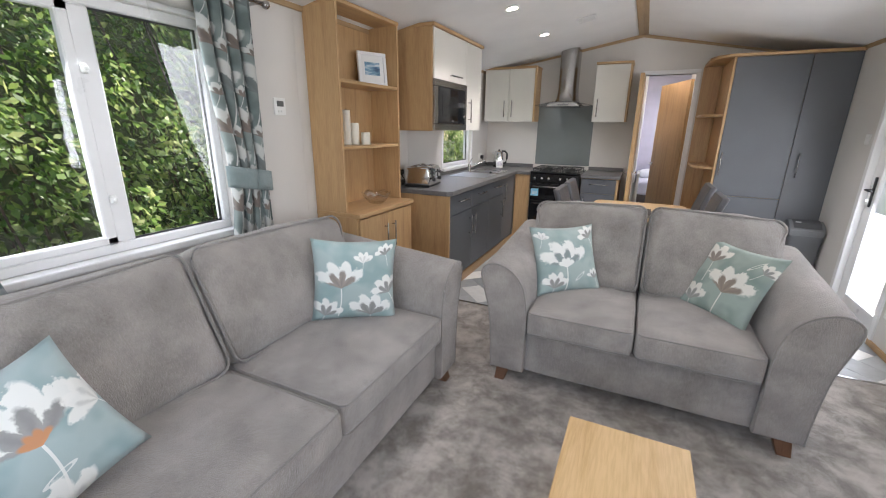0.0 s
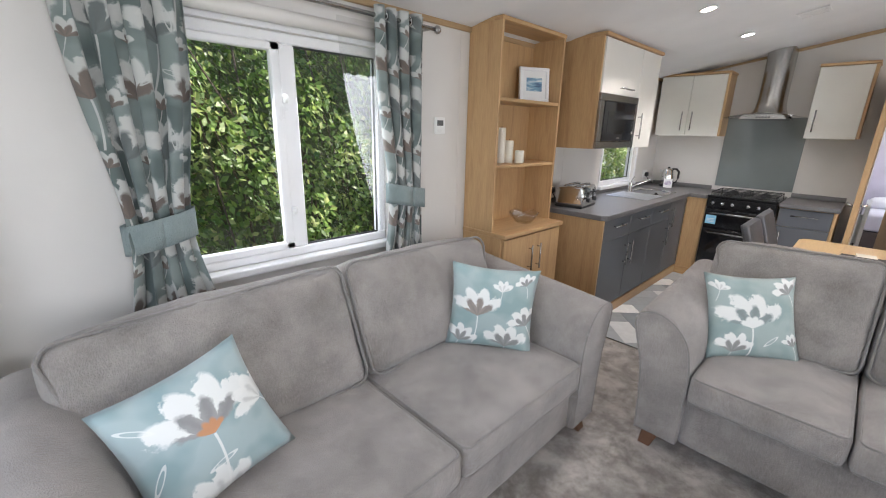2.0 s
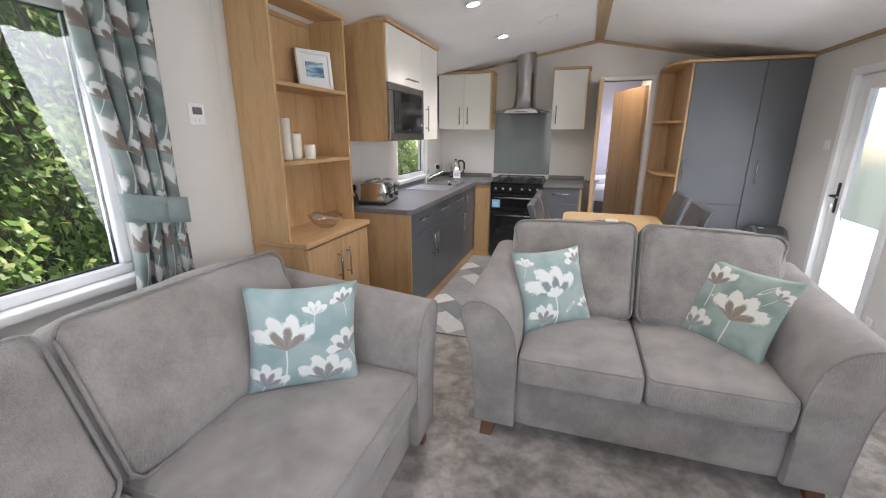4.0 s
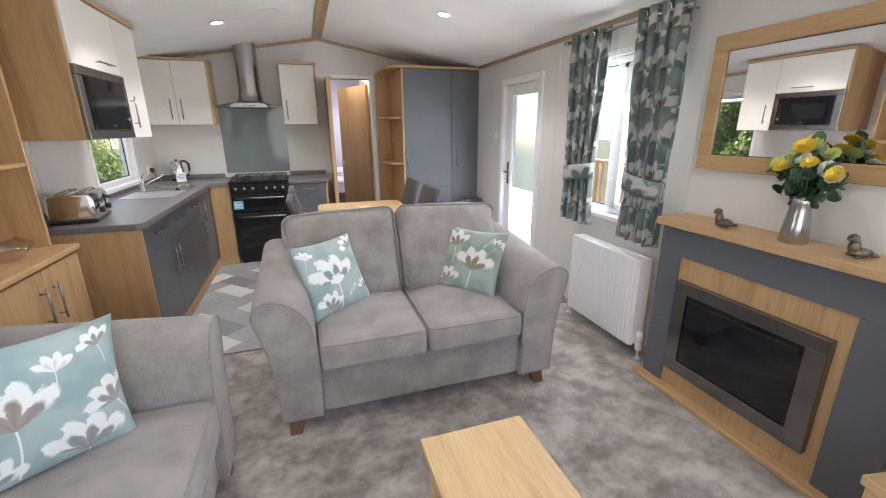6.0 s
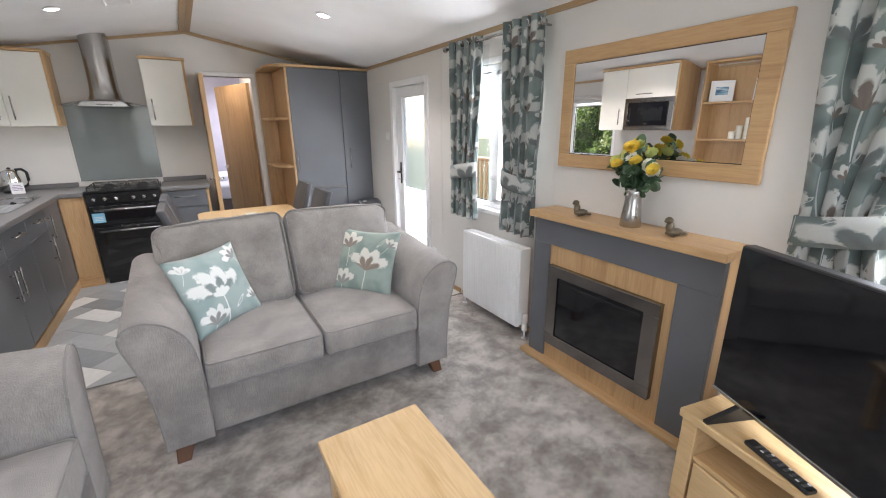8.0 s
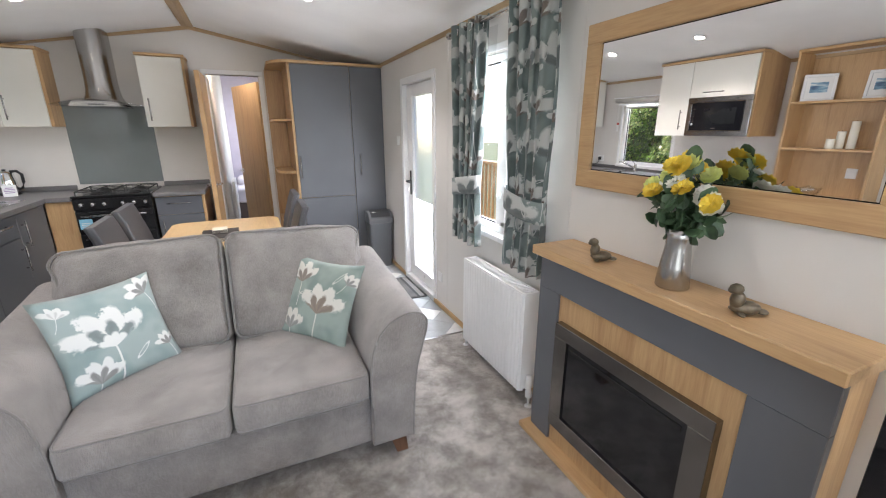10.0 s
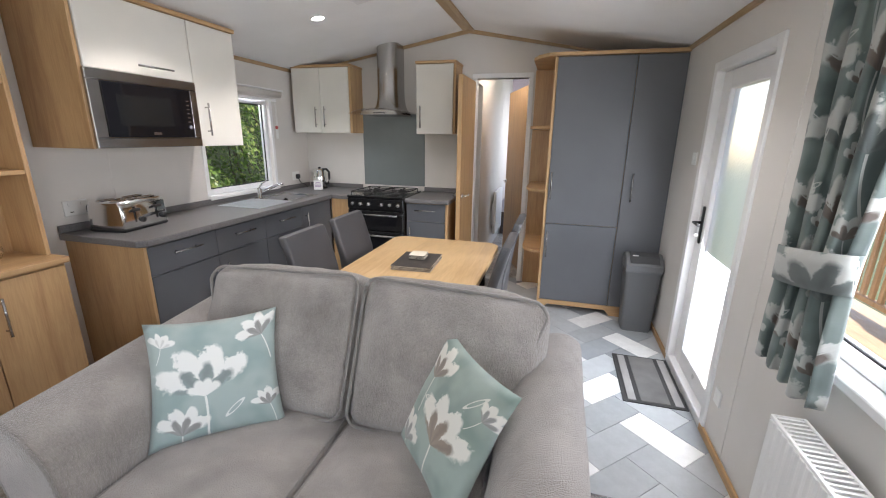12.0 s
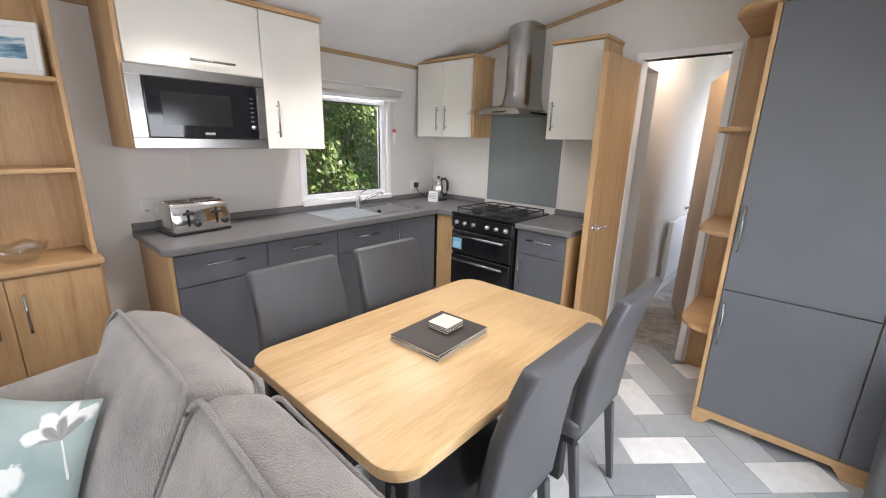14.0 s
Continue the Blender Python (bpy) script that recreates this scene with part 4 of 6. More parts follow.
def picture(x, y, turn):
    p = thing("picture_frame", "small white framed seascape print on a shelf", "picture frame", local=True)
    p.matrix_basis = pose(x, y, 1.718, 0, 0, turn) @ pose(0, 0, 0, -6)
    bm = bmesh.new()
    w, h, f = 0.235, 0.235, 0.024
    for b in ((-w / 2, w / 2, 0, f), (-w / 2, w / 2, h - f, h), (-w / 2, -w / 2 + f, f, h - f), (w / 2 - f, w / 2, f, h - f)):
        box(b[0], b[1], -0.012, 0.012, b[2], b[3], 0.003, bm=bm)
    part("frame", bm, M_WHITE, p)
    part("mount", box(-w / 2 + f, w / 2 - f, -0.002, 0.006, f, h - f), M_PLASTIC_W, p)
    m, nt, bs = nodes_of("seascape_print", 0.5)
    co = nt.nodes.new("ShaderNodeTexCoord").outputs["Object"]
    mp = nt.nodes.new("ShaderNodeMapping")
    mp.inputs["Scale"].default_value = (9, 9, 60)
    nt.links.new(co, mp.inputs[0])
    n = add(nt, "ShaderNodeTexNoise", Scale=1.0, Detail=4.0)
    nt.links.new(mp.outputs[0], n.inputs["Vector"])
    nt.links.new(ramp_of(nt, n.outputs[0], [(0.35, (0.05, 0.11, 0.2)), (0.52, (0.2, 0.36, 0.48)), (0.65, (0.62, 0.68, 0.7))]), bs.inputs["Base Color"])
    part("print", box(-0.062, 0.062, -0.0035, -0.0025, 0.075, 0.165), m, p, "blue seascape print")
    part("stand", box(-0.02, 0.02, 0.012, 0.016, 0.0, 0.16), M_BLACK, p)


picture(-1.105, 2.985, 64)
picture(-1.185, 2.572, 90)
for cx, cy, h, r in ((-1.12, 2.655, 0.235, 0.031), (-1.11, 2.735, 0.15, 0.031), (-1.045, 2.775, 0.085, 0.032)):
    c = thing("candle", "ivory pillar candle on the bookcase shelf", "candle", (cx, cy, 1.303), "pillar candles")
    part("wax", lathe([(r - 0.002, 1.303), (r, 1.306), (r, 1.303 + h - 0.004), (r - 0.004, 1.303 + h), (r * 0.5, 1.303 + h - 0.004), (0.001, 1.303 + h - 0.005)], cx, cy, 20), M_WAX, c, "", True)
    part("wick", tube([(cx, cy, 1.303 + h - 0.006), (cx + 0.001, cy, 1.303 + h + 0.008)], 0.0012, seg=5), M_BLACK, c)


def glass_bowl():
    bm = lathe([(0.05, 0.866), (0.06, 0.87), (0.10, 0.915), (0.112, 0.945), (0.108, 0.945), (0.095, 0.917), (0.055, 0.876), (0.001, 0.874)], -1.03, 2.86, 20)
    for v in bm.verts:
        a = math.atan2(v.co.y - 2.86, v.co.x + 1.03)
        if v.co.z > 0.9:
            v.co.z += 0.012 * math.sin(5 * a)
    single("glass_bowl", bm, pane_glass("clear_glass", 0.28), "clear wavy-rimmed glass bowl on the bookcase top", "bowl", True)


glass_bowl()

# ---- kitchen ----


def grey_unit(name, label, y0, y1, drawer, hinge):
    """A base unit of the long run: its front looks along +x."""
    u = thing(name, label, "kitchen cabinet", (-0.9, (y0 + y1) / 2, 0), "grey base units")
    part("carcass", box(XL + 0.002, -0.665, y0, y1, 0.0, 0.868), M_OAK_Z, u)
    z = 0.86
    if drawer:
        d = part("drawer_front", box(-0.663, -0.643, y0 + 0.002, y1 - 0.002, 0.69, z, 0.002), M_GREY, u)
        bar_handle(d, -0.643, (y0 + y1) / 2 - 0.10, 0.80, "y", 0.20, (1, 0, 0))
        z = 0.686
    d = part("cabinet_door", box(-0.663, -0.643, y0 + 0.002, y1 - 0.002, 0.10, z, 0.002), M_GREY, u)
    yh = y1 - 0.05 if hinge < 0 else y0 + 0.05
    bar_handle(d, -0.643, yh, z - 0.26, "z", 0.20, (1, 0, 0))


RUN = [(3.39, 3.88), (3.88, 4.37), (4.37, 4.86), (4.86, 5.34)]
grey_unit("base_unit", "slate grey drawer unit by the toaster", *RUN[0], True, -1)
grey_unit("base_unit", "slate grey drawer unit in the long run", *RUN[1], True, 1)
grey_unit("base_unit", "slate grey drawer unit in the long run", *RUN[2], True, -1)
grey_unit("base_unit", "slate grey corner cupboard under the sink", *RUN[3], False, 1)
single("end_panel", box(XL + 0.002, -0.645, 3.37, 3.39, 0, 0.868, 0.002), M_OAK_Z, "oak end panel of the kitchen run", "panel")
single("plinth", box(-0.70, -0.642, 3.37, 5.40, 0.0, 0.085, 0.003), M_OAK_Y, "oak kick board under the units", "plinth")
single("corner_post", box(-0.643, -0.455, 5.37, 5.39, 0, 0.868, 0.002), M_OAK_Z, "oak filler panel beside the cooker", "panel")
single("kick_board", box(-0.643, -0.455, 5.355, 5.37, 0, 0.085, 0.002), M_OAK_X, "oak kick board beside the cooker", "plinth")


def worktop():
    w = thing("worktop", "dark grey laminate worktop with upstand", "worktop", (-0.9, 4.6, 0.87))
    pts = [(XL + 0.002, 3.345), (-0.66, 3.345), (-0.62, 3.385), (-0.62, 5.345), (-0.455, 5.345), (-0.455, YE - 0.002), (XL + 0.002, YE - 0.002)]
    bm = prism([p for p in pts], 0.87, 0.91, "z", 0.006)
    part("slab", bm, M_TOP, w)
    part("upstand", box(XL + 0.002, XL + 0.022, 3.345, YE - 0.025, 0.91, 0.955, 0.004), M_TOP, w)
    part("upstand", box(XL + 0.024, -0.56, YE - 0.022, YE - 0.002, 0.91, 0.955, 0.004), M_TOP, w)
    v = thing("worktop", "short grey laminate worktop beside the cooker", "worktop", (0.36, 5.65, 0.87))
    part("slab", box(0.15, 0.585, 5.345, YE - 0.002, 0.87, 0.91, 0.006), M_TOP, v)
    part("upstand", box(0.165, 0.585, YE - 0.022, YE - 0.002, 0.911, 0.955, 0.004), M_TOP, v)


worktop()


def small_unit():
    u = thing("base_unit", "slate grey drawer unit beside the cooker", "kitchen cabinet", (0.36, 5.6, 0), "grey base units")
    part("carcass", box(0.155, 0.545, 5.40, YE - 0.002, 0, 0.868), M_OAK_Z, u)
    part("end_panel", box(0.546, 0.57, 5.375, YE - 0.002, 0, 0.868, 0.002), M_OAK_Z, u)
    d = part("drawer_front", box(0.158, 0.543, 5.378, 5.398, 0.69, 0.86, 0.002), M_GREY, u)
    bar_handle(d, 0.25, 5.378, 0.80, "x", 0.20, (0, -1, 0))
    d = part("cabinet_door", box(0.158, 0.543, 5.378, 5.398, 0.10, 0.686, 0.002), M_GREY, u)
    bar_handle(d, 0.20, 5.378, 0.44, "z", 0.20, (0, -1, 0))


small_unit()


def cooker():
    c = thing("cooker", "black freestanding gas cooker with double oven", "cooker", (-0.15, 5.6, 0))
    x0, x1, yf, yb = -0.445, 0.14, 5.335, YE - 0.05
    part("body", box(x0, x1, yf + 0.02, yb, 0.06, 0.895, 0.004), M_BLACK, c)
    part("hob", box(x0 - 0.004, x1 + 0.004, yf - 0.005, yb, 0.896, 0.918, 0.006), M_BLACK, c)
    panel = part("control_panel", box(x0, x1, yf - 0.004, yf + 0.018, 0.79, 0.892, 0.006), M_BLACK, c)
    for k in range(6):
        xk = x0 + 0.06 + k * 0.085 + (0.05 if k > 2 else 0)
        bm = lathe([(0.021, 0), (0.021, 0.008), (0.016, 0.012), (0.014, 0.028), (0.001, 0.029)], 0, 0, 16)
        bmesh.ops.transform(bm, matrix=Matrix.Translation((xk, yf - 0.004, 0.838)) @ Matrix.Rotation(radians(90), 4, "X"), verts=bm.verts[:])
        part("knob", bm, M_STEEL, panel, "chrome control knob", True)
    for z0, z1 in ((0.585, 0.775), (0.13, 0.57)):
        d = part("oven_door", box(x0 + 0.004, x1 - 0.004, yf - 0.006, yf + 0.018, z0, z1, 0.006), M_BLACK, c)
        part("oven_window", box(x0 + 0.07, x1 - 0.07, yf - 0.008, yf - 0.0065, z0 + 0.05, z1 - 0.065), M_BLACKGLASS, d)
        bm = tube([(x0 + 0.05, yf - 0.04, z1 - 0.035), (x1 - 0.05, yf - 0.04, z1 - 0.035)], 0.010)
        for xx in (x0 + 0.06, x1 - 0.06):
            tube([(xx, yf - 0.04, z1 - 0.035), (xx, yf - 0.004, z1 - 0.035)], 0.008, bm=bm)
        part("door_handle", bm, M_STEEL, d, "steel oven door bar", True)
    st = part("energy_label", box(x0 + 0.02, x0 + 0.115, yf - 0.0085, yf - 0.0068, 0.62, 0.71), plain("label_blue", (0.25, 0.55, 0.72), 0.5, vary=0.02), c, "pale blue energy sticker")
    for z in (0.64, 0.655, 0.67):
        part("print_bar", box(x0 + 0.035, x0 + 0.10, yf - 0.0095, yf - 0.0087, z, z + 0.006), M_PLASTIC_W, st)
    for bx, by in ((x0 + 0.15, yf + 0.14), (x1 - 0.15, yf + 0.14), (x0 + 0.15, yf + 0.38), (x1 - 0.15, yf + 0.38)):
        part("burner", lathe([(0.05, 0.918), (0.05, 0.924), (0.036, 0.926), (0.036, 0.936), (0.03, 0.94), (0.001, 0.94)], bx, by, 18), M_IRON, c, "", True)
    for a, e in ((x0 + 0.02, (x0 + x1) / 2 - 0.01), ((x0 + x1) / 2 + 0.01, x1 - 0.02)):
        bm = bmesh.new()
        loop = rounded(a, e, yf + 0.03, yb - 0.05, 0.02, 3)
        tube([(p, q, 0.948) for p, q in loop], 0.005, True, 6, bm=bm)
        mid = (a + e) / 2
        tube([(mid, yf + 0.03, 0.948), (mid, yb - 0.05, 0.948)], 0.004, seg=6, bm=bm)
        for yy in (yf + 0.14, yf + 0.26, yf + 0.38):
            tube([(a, yy, 0.948), (e, yy, 0.948)], 0.004, seg=6, bm=bm)
        for p, q in ((a, yf + 0.05), (e, yf + 0.05), (a, yb - 0.07), (e, yb - 0.07)):
            tube([(p, q, 0.918), (p, q, 0.948)], 0.005, seg=6, bm=bm)
        part("pan_support", bm, M_IRON, c, "", True)
    part("plinth", box(x0 + 0.02, x1 - 0.02, yf + 0.03, yb, 0.0, 0.06), M_BLACK, c)


cooker()
single("splashback", box(-0.535, 0.165, YE - 0.010, YE - 0.001, 0.96, 1.70, 0.002), M_SPLASH, "grey glass splashback behind the cooker", "splashback")


def hood():
    h = thing("cooker_hood", "steel chimney hood with curved glass canopy", "cooker hood", (-0.16, 5.7, 1.65))
    fl = bmesh.new()
    rows = []
    for z, w, d in ((1.70, 0.19, 0.36), (1.715, 0.165, 0.33), (1.74, 0.14, 0.30), (1.78, 0.122, 0.277), (1.84, 0.112, 0.266), (1.92, 0.108, 0.262), (2.43, 0.108, 0.262)):
        arc = [(-0.165 + w * math.sin(radians(a)), YE - 0.002 - d * (0.62 + 0.38 * math.cos(radians(a)))) for a in range(-90, 91, 12)]
        rows.append([fl.verts.new((x, y, z)) for x, y in [(-0.165 - w, YE - 0.002)] + arc + [(-0.165 + w, YE - 0.002)]])
    for a, c in zip(rows, rows[1:]):
        for k in range(len(a)):
            fl.faces.new((a[k], a[(k + 1) % len(a)], c[(k + 1) % len(a)], c[k]))
    soft_edges(part("flue", fl, M_STEEL, h, "bow-fronted brushed steel chimney"), 40)
    part("motor_box", prism([(-0.36, 1.675), (0.03, 1.675), (0.0, 1.715), (-0.045, 1.725), (-0.285, 1.725), (-0.33, 1.715)], 5.50, YE - 0.002, "y", 0.004), M_STEEL, h)
    bm = bmesh.new()
    n = 20
    rows = []
    for i in range(n + 1):
        u = i / n
        x = -0.50 + 0.67 * u
        z = 1.685 + 0.045 * math.sin(math.pi * u)
        yf = 5.53 - 0.11 * math.sin(math.pi * u)
        rows.append([bm.verts.new((x, y, z + dz)) for y, dz in ((yf, 0), (YE - 0.012, 0), (YE - 0.012, 0.006), (yf, 0.006))])
    for a, c in zip(rows, rows[1:]):
        for k in range(4):
            bm.faces.new((a[k], a[(k + 1) % 4], c[(k + 1) % 4], c[k]))
    bm.faces.new(rows[0])
    bm.faces.new(rows[-1][::-1])
    part("glass_canopy", bm, pane_glass("canopy_glass", 0.2), h, "curved grey glass canopy")
    for k in range(5):
        part("button", box(-0.215 + k * 0.025, -0.20 + k * 0.025, 5.494, 5.499, 1.688, 1.70, 0.002), M_BLACK, h)


hood()


def wall_unit_north(x0, x1, doors, label):
    u = thing("wall_unit", label, "kitchen cabinet", ((x0 + x1) / 2, 5.8, 1.5), "cream wall units")
    part("carcass", box(x0, x1, 5.672, YE - 0.002, 1.505, 2.135, 0.002), M_OAK_Z, u)
    part("cornice", box(x0 - 0.008, x1 + 0.008, 5.635, YE - 0.002, 2.136, 2.16, 0.003), M_OAK_X, u)
    for a, c, yh in doors:
        d = part("cabinet_door", box(a, c, 5.650, 5.670, 1.502, 2.132, 0.003), M_CREAM, u)
        bar_handle(d, yh, 5.650, 1.56, "z", 0.20, (0, -1, 0))


wall_unit_north(0.17, 0.55, [(0.168, 0.528, 0.215)], "cream wall cupboard beside the hood")
wall_unit_north(-1.19, -0.53, [(-1.19, -0.872, -0.92), (-0.868, -0.552, -0.82)], "cream double wall cupboard in the corner")


def microwave_unit():
    u = thing("wall_unit", "cream wall unit around the built-in microwave", "kitchen cabinet", (-1.0, 3.8, 1.4), "cream wall units")
    xf = -0.79
    part("side_panel", box(XL + 0.002, xf, 3.325, 3.345, 1.40, 2.17, 0.002), M_OAK_Z, u)
    part("carcass", box(XL + 0.002, xf - 0.012, 3.346, 4.39, 1.405, 2.165), M_OAK_Y, u)
    part("cornice", box(XL + 0.002, xf + 0.025, 3.318, 4.402, 2.166, 2.192, 0.003), M_OAK_Y, u)
    d = part("lift_door", box(xf - 0.01, xf + 0.010, 3.348, 4.0, 1.80, 2.163, 0.003), M_CREAM, u)
    bar_handle(d, xf + 0.010, 3.62, 1.845, "y", 0.22, (1, 0, 0))
    d = part("cabinet_door", box(xf - 0.01, xf + 0.010, 4.005, 4.39, 1.40, 2.163, 0.003), M_CREAM, u)
    bar_handle(d, xf + 0.010, 4.07, 1.47, "z", 0.21, (1, 0, 0))
    m = thing("microwave", "built-in black glass microwave in a steel frame", "microwave", (-0.8, 3.7, 1.4))
    bm = bmesh.new()
    for b in ((3.335, 4.0, 1.402, 1.455), (3.335, 4.0, 1.745, 1.797), (3.335, 3.40, 1.455, 1.745), (3.95, 4.0, 1.455, 1.745)):
        box(xf + 0.001, xf + 0.022, *b, 0.003, bm=bm)
    part("frame", bm, M_STEEL, m)
    part("door_glass", box(xf + 0.002, xf + 0.026, 3.402, 3.948, 1.457, 1.743, 0.004), M_BLACKGLASS, m)
    part("viewing_window", box(xf + 0.026, xf + 0.0275, 3.47, 3.80, 1.52, 1.68), plain("dim_mesh_window", (0.014, 0.015, 0.016), 0.08), m)
    part("logo_plate", box(xf + 0.026, xf + 0.0272, 3.655, 3.705, 1.473, 1.487), M_STEEL, m, "small pale maker's plate")
    for k in range(6):
        part("touch_mark", box(xf + 0.026, xf + 0.0272, 3.905, 3.925, 1.55 + k * 0.025, 1.556 + k * 0.025), M_STEEL, m)
    kb = lathe([(0.012, 0), (0.012, 0.01), (0.001, 0.011)], 0, 0, 14)
    bmesh.ops.transform(kb, matrix=Matrix.Translation((xf + 0.026, 3.915, 1.52)) @ Matrix.Rotation(radians(90), 4, "Y"), verts=kb.verts[:])
    part("knob", kb, M_CHROME, m, "", True)


microwave_unit()


def sink():
    s = thing("sink", "stainless steel sink with drainer", "sink", (-0.93, 4.9, 0.91))
    x0, x1, y0, y1 = -1.13, -0.72, 4.42, 5.30
    bm = bmesh.new()
    cx, cy, rx, ry = -0.925, 5.05, 0.155, 0.18
    z = 0.9145
    ring = rounded(cx - rx, cx + rx, cy - ry, cy + ry, 0.10, 6)
    depth = [(1.0, 0.0), (0.96, -0.012), (0.92, -0.10), (0.8, -0.125)]
    prev = None
    for k, dz in depth:
        row = [bm.verts.new((cx + (p - cx) * k, cy + (q - cy) * k, z + dz)) for p, q in ring]
        if prev:
            for i in range(len(row)):
                bm.faces.new((prev[i], prev[(i + 1) % len(row)], row[(i + 1) % len(row)], row[i]))
        prev = row
    bm.faces.new(prev)
    part("bowl", bm, M_STEEL, s, "", True)
    rim = bmesh.new()
    outer = rounded(x0, x1, 4.84, y1, 0.03, 6)
    a = [rim.verts.new((p, q, z)) for p, q in outer]
    c = [rim.verts.new((p, q, z)) for p, q in ring]
    for i in range(len(a)):
        j = (i + 1) % len(a)
        rim.faces.new((a[i], a[j], c[j], c[i]))
    part("rim", rim, M_STEEL, s)
    dr = box(x0, x1, y0, 4.838, 0.911, z + 0.0005, 0.002)
    ridges = []
    for k in range(7):
        xx = x0 + 0.06 + k * 0.048
        ridges.append(box(xx, xx + 0.012, y0 + 0.05, 4.80, z + 0.0006, z + 0.004, 0.0015))
    steel = plain("drainer_steel", (0.66, 0.68, 0.71), 0.32, 0.9)
    drainer = part("drainer", dr, steel, s)
    for bm in ridges:
        part("ridge", bm, steel, drainer)
    part("waste", lathe([(0.03, 0.793), (0.03, 0.796), (0.02, 0.7965), (0.001, 0.794)], cx, cy, 16), M_CHROME, s)
    part("plug", lathe([(0.018, 0.9155), (0.018, 0.925), (0.008, 0.928), (0.008, 0.934), (0.001, 0.935)], -0.80, 4.86, 14), M_BLACK, s, "black rubber plug", True)
    t = thing("tap", "chrome mixer tap at the sink", "tap", (-1.07, 4.86, 0.915))
    part("body", lathe([(0.026, 0.916), (0.026, 0.922), (0.02, 0.93), (0.019, 1.0), (0.016, 1.01), (0.001, 1.012)], -1.07, 4.86, 18), M_CHROME, t, "", True)
    part("spout", tube([(-1.07, 4.86, 0.96), (-1.03, 4.89, 0.985), (-0.97, 4.94, 1.02), (-0.93, 4.98, 1.045), (-0.91, 4.99, 1.04)], 0.011, seg=10), M_CHROME, t, "", True)
    part("lever", tube([(-1.07, 4.86, 1.012), (-1.075, 4.90, 1.04), (-1.08, 4.97, 1.065)], 0.006), M_CHROME, t, "", True)


sink()


def toaster():
    t = thing("toaster", "chrome four-slice toaster on the worktop", "toaster", local=True)
    t.matrix_basis = pose(-1.03, 3.62, 0.911, 0, 0, 8)
    prof = [(-0.115, 0.02), (-0.12, 0.05), (-0.115, 0.15), (-0.095, 0.178), (0.095, 0.178), (0.115, 0.15), (0.12, 0.05), (0.115, 0.02)]
    soft_edges(part("shell", prism(prof, -0.165, 0.165, "y", 0.014, 3), M_CHROME, t), 35)
    part("base", box(-0.118, 0.118, -0.168, 0.168, 0.0, 0.022, 0.008), M_PLASTIC_B, t)
    for x in (-0.045, 0.045):
        for y in (-0.08, 0.08):
            sl = box(x - 0.012, x + 0.012, y - 0.065, y + 0.065, 0.1775, 0.181)
            part("slot", sl, M_BLACK, t)
            part("slot_rim", tube([(p, q, 0.181) for p, q in rounded(x - 0.018, x + 0.018, y - 0.07, y + 0.07, 0.01, 3)], 0.003, True, 6), M_CHROME, t, "", True)
    for y in (-0.08, 0.08):
        part("lever_slot", box(0.112, 0.121, y - 0.006, y + 0.006, 0.05, 0.145), M_BLACK, t)
        part("lever", box(0.118, 0.145, y - 0.024, y + 0.024, 0.118, 0.134, 0.005), M_PLASTIC_B, t)
        bm = lathe([(0.018, 0), (0.018, 0.014), (0.001, 0.016)], 0, 0, 16)
        bmesh.ops.transform(bm, matrix=Matrix.Translation((0.117, y + 0.045, 0.06)) @ Matrix.Rotation(radians(90), 4, "Y"), verts=bm.verts[:])
        part("dial", bm, M_PLASTIC_B, t, "black browning dial", True)


toaster()


def kettle():
    k = thing("kettle", "steel jug kettle with black handle", "kettle", (-1.0, 5.76, 0.911))
    cx, cy = -1.0, 5.76
    part("base", lathe([(0.075, 0.911), (0.078, 0.915), (0.078, 0.928), (0.07, 0.932)], cx, cy, 24), M_PLASTIC_B, k, "", True)
    part("body", lathe([(0.07, 0.932), (0.073, 0.94), (0.07, 1.03), (0.058, 1.10), (0.05, 1.115), (0.03, 1.125), (0.001, 1.127)], cx, cy, 24), M_CHROME, k, "", True)
    part("lid_knob", lathe([(0.012, 1.126), (0.016, 1.138), (0.001, 1.142)], cx, cy, 14), M_PLASTIC_B, k, "", True)
    part("handle", tube([(cx + 0.04, cy, 1.118), (cx + 0.085, cy, 1.12), (cx + 0.115, cy, 1.09), (cx + 0.115, cy, 1.02), (cx + 0.10, cy, 0.97), (cx + 0.07, cy, 0.955)], 0.012, seg=10), M_PLASTIC_B, k, "black handle", True)
    part("spout", prism([(-0.02, 0), (0.02, 0), (0.0, 0.04)], 0, 0.03, "z"), M_CHROME, k).matrix_basis = pose(cx - 0.055, cy, 1.075, 0, 0, 90)
    c = thing("notice_card", "small white folded notice card by the kettle", "card", local=True)
    c.matrix_basis = pose(-0.945, 5.63, 0.911, 0, 0, 18)
    part("front", box(-0.045, 0.045, -0.002, 0.0, 0, 0.10), M_PLASTIC_W, c).matrix_basis = pose(0, -0.02, 0, -10)
    part("back", box(-0.045, 0.045, 0.0, 0.002, 0, 0.10), M_PLASTIC_W, c).matrix_basis = pose(0, 0.015, 0, 10)
    ink = plain("ink_violet", (0.35, 0.25, 0.4), 0.7)
    for i, w in enumerate((0.03, 0.036, 0.034, 0.025)):
        part("print_bar", box(-w, w, -0.004, -0.0022, 0.03 + 0.014 * i, 0.036 + 0.014 * i), ink, c).matrix_basis = pose(0, -0.02, 0, -10)


kettle()


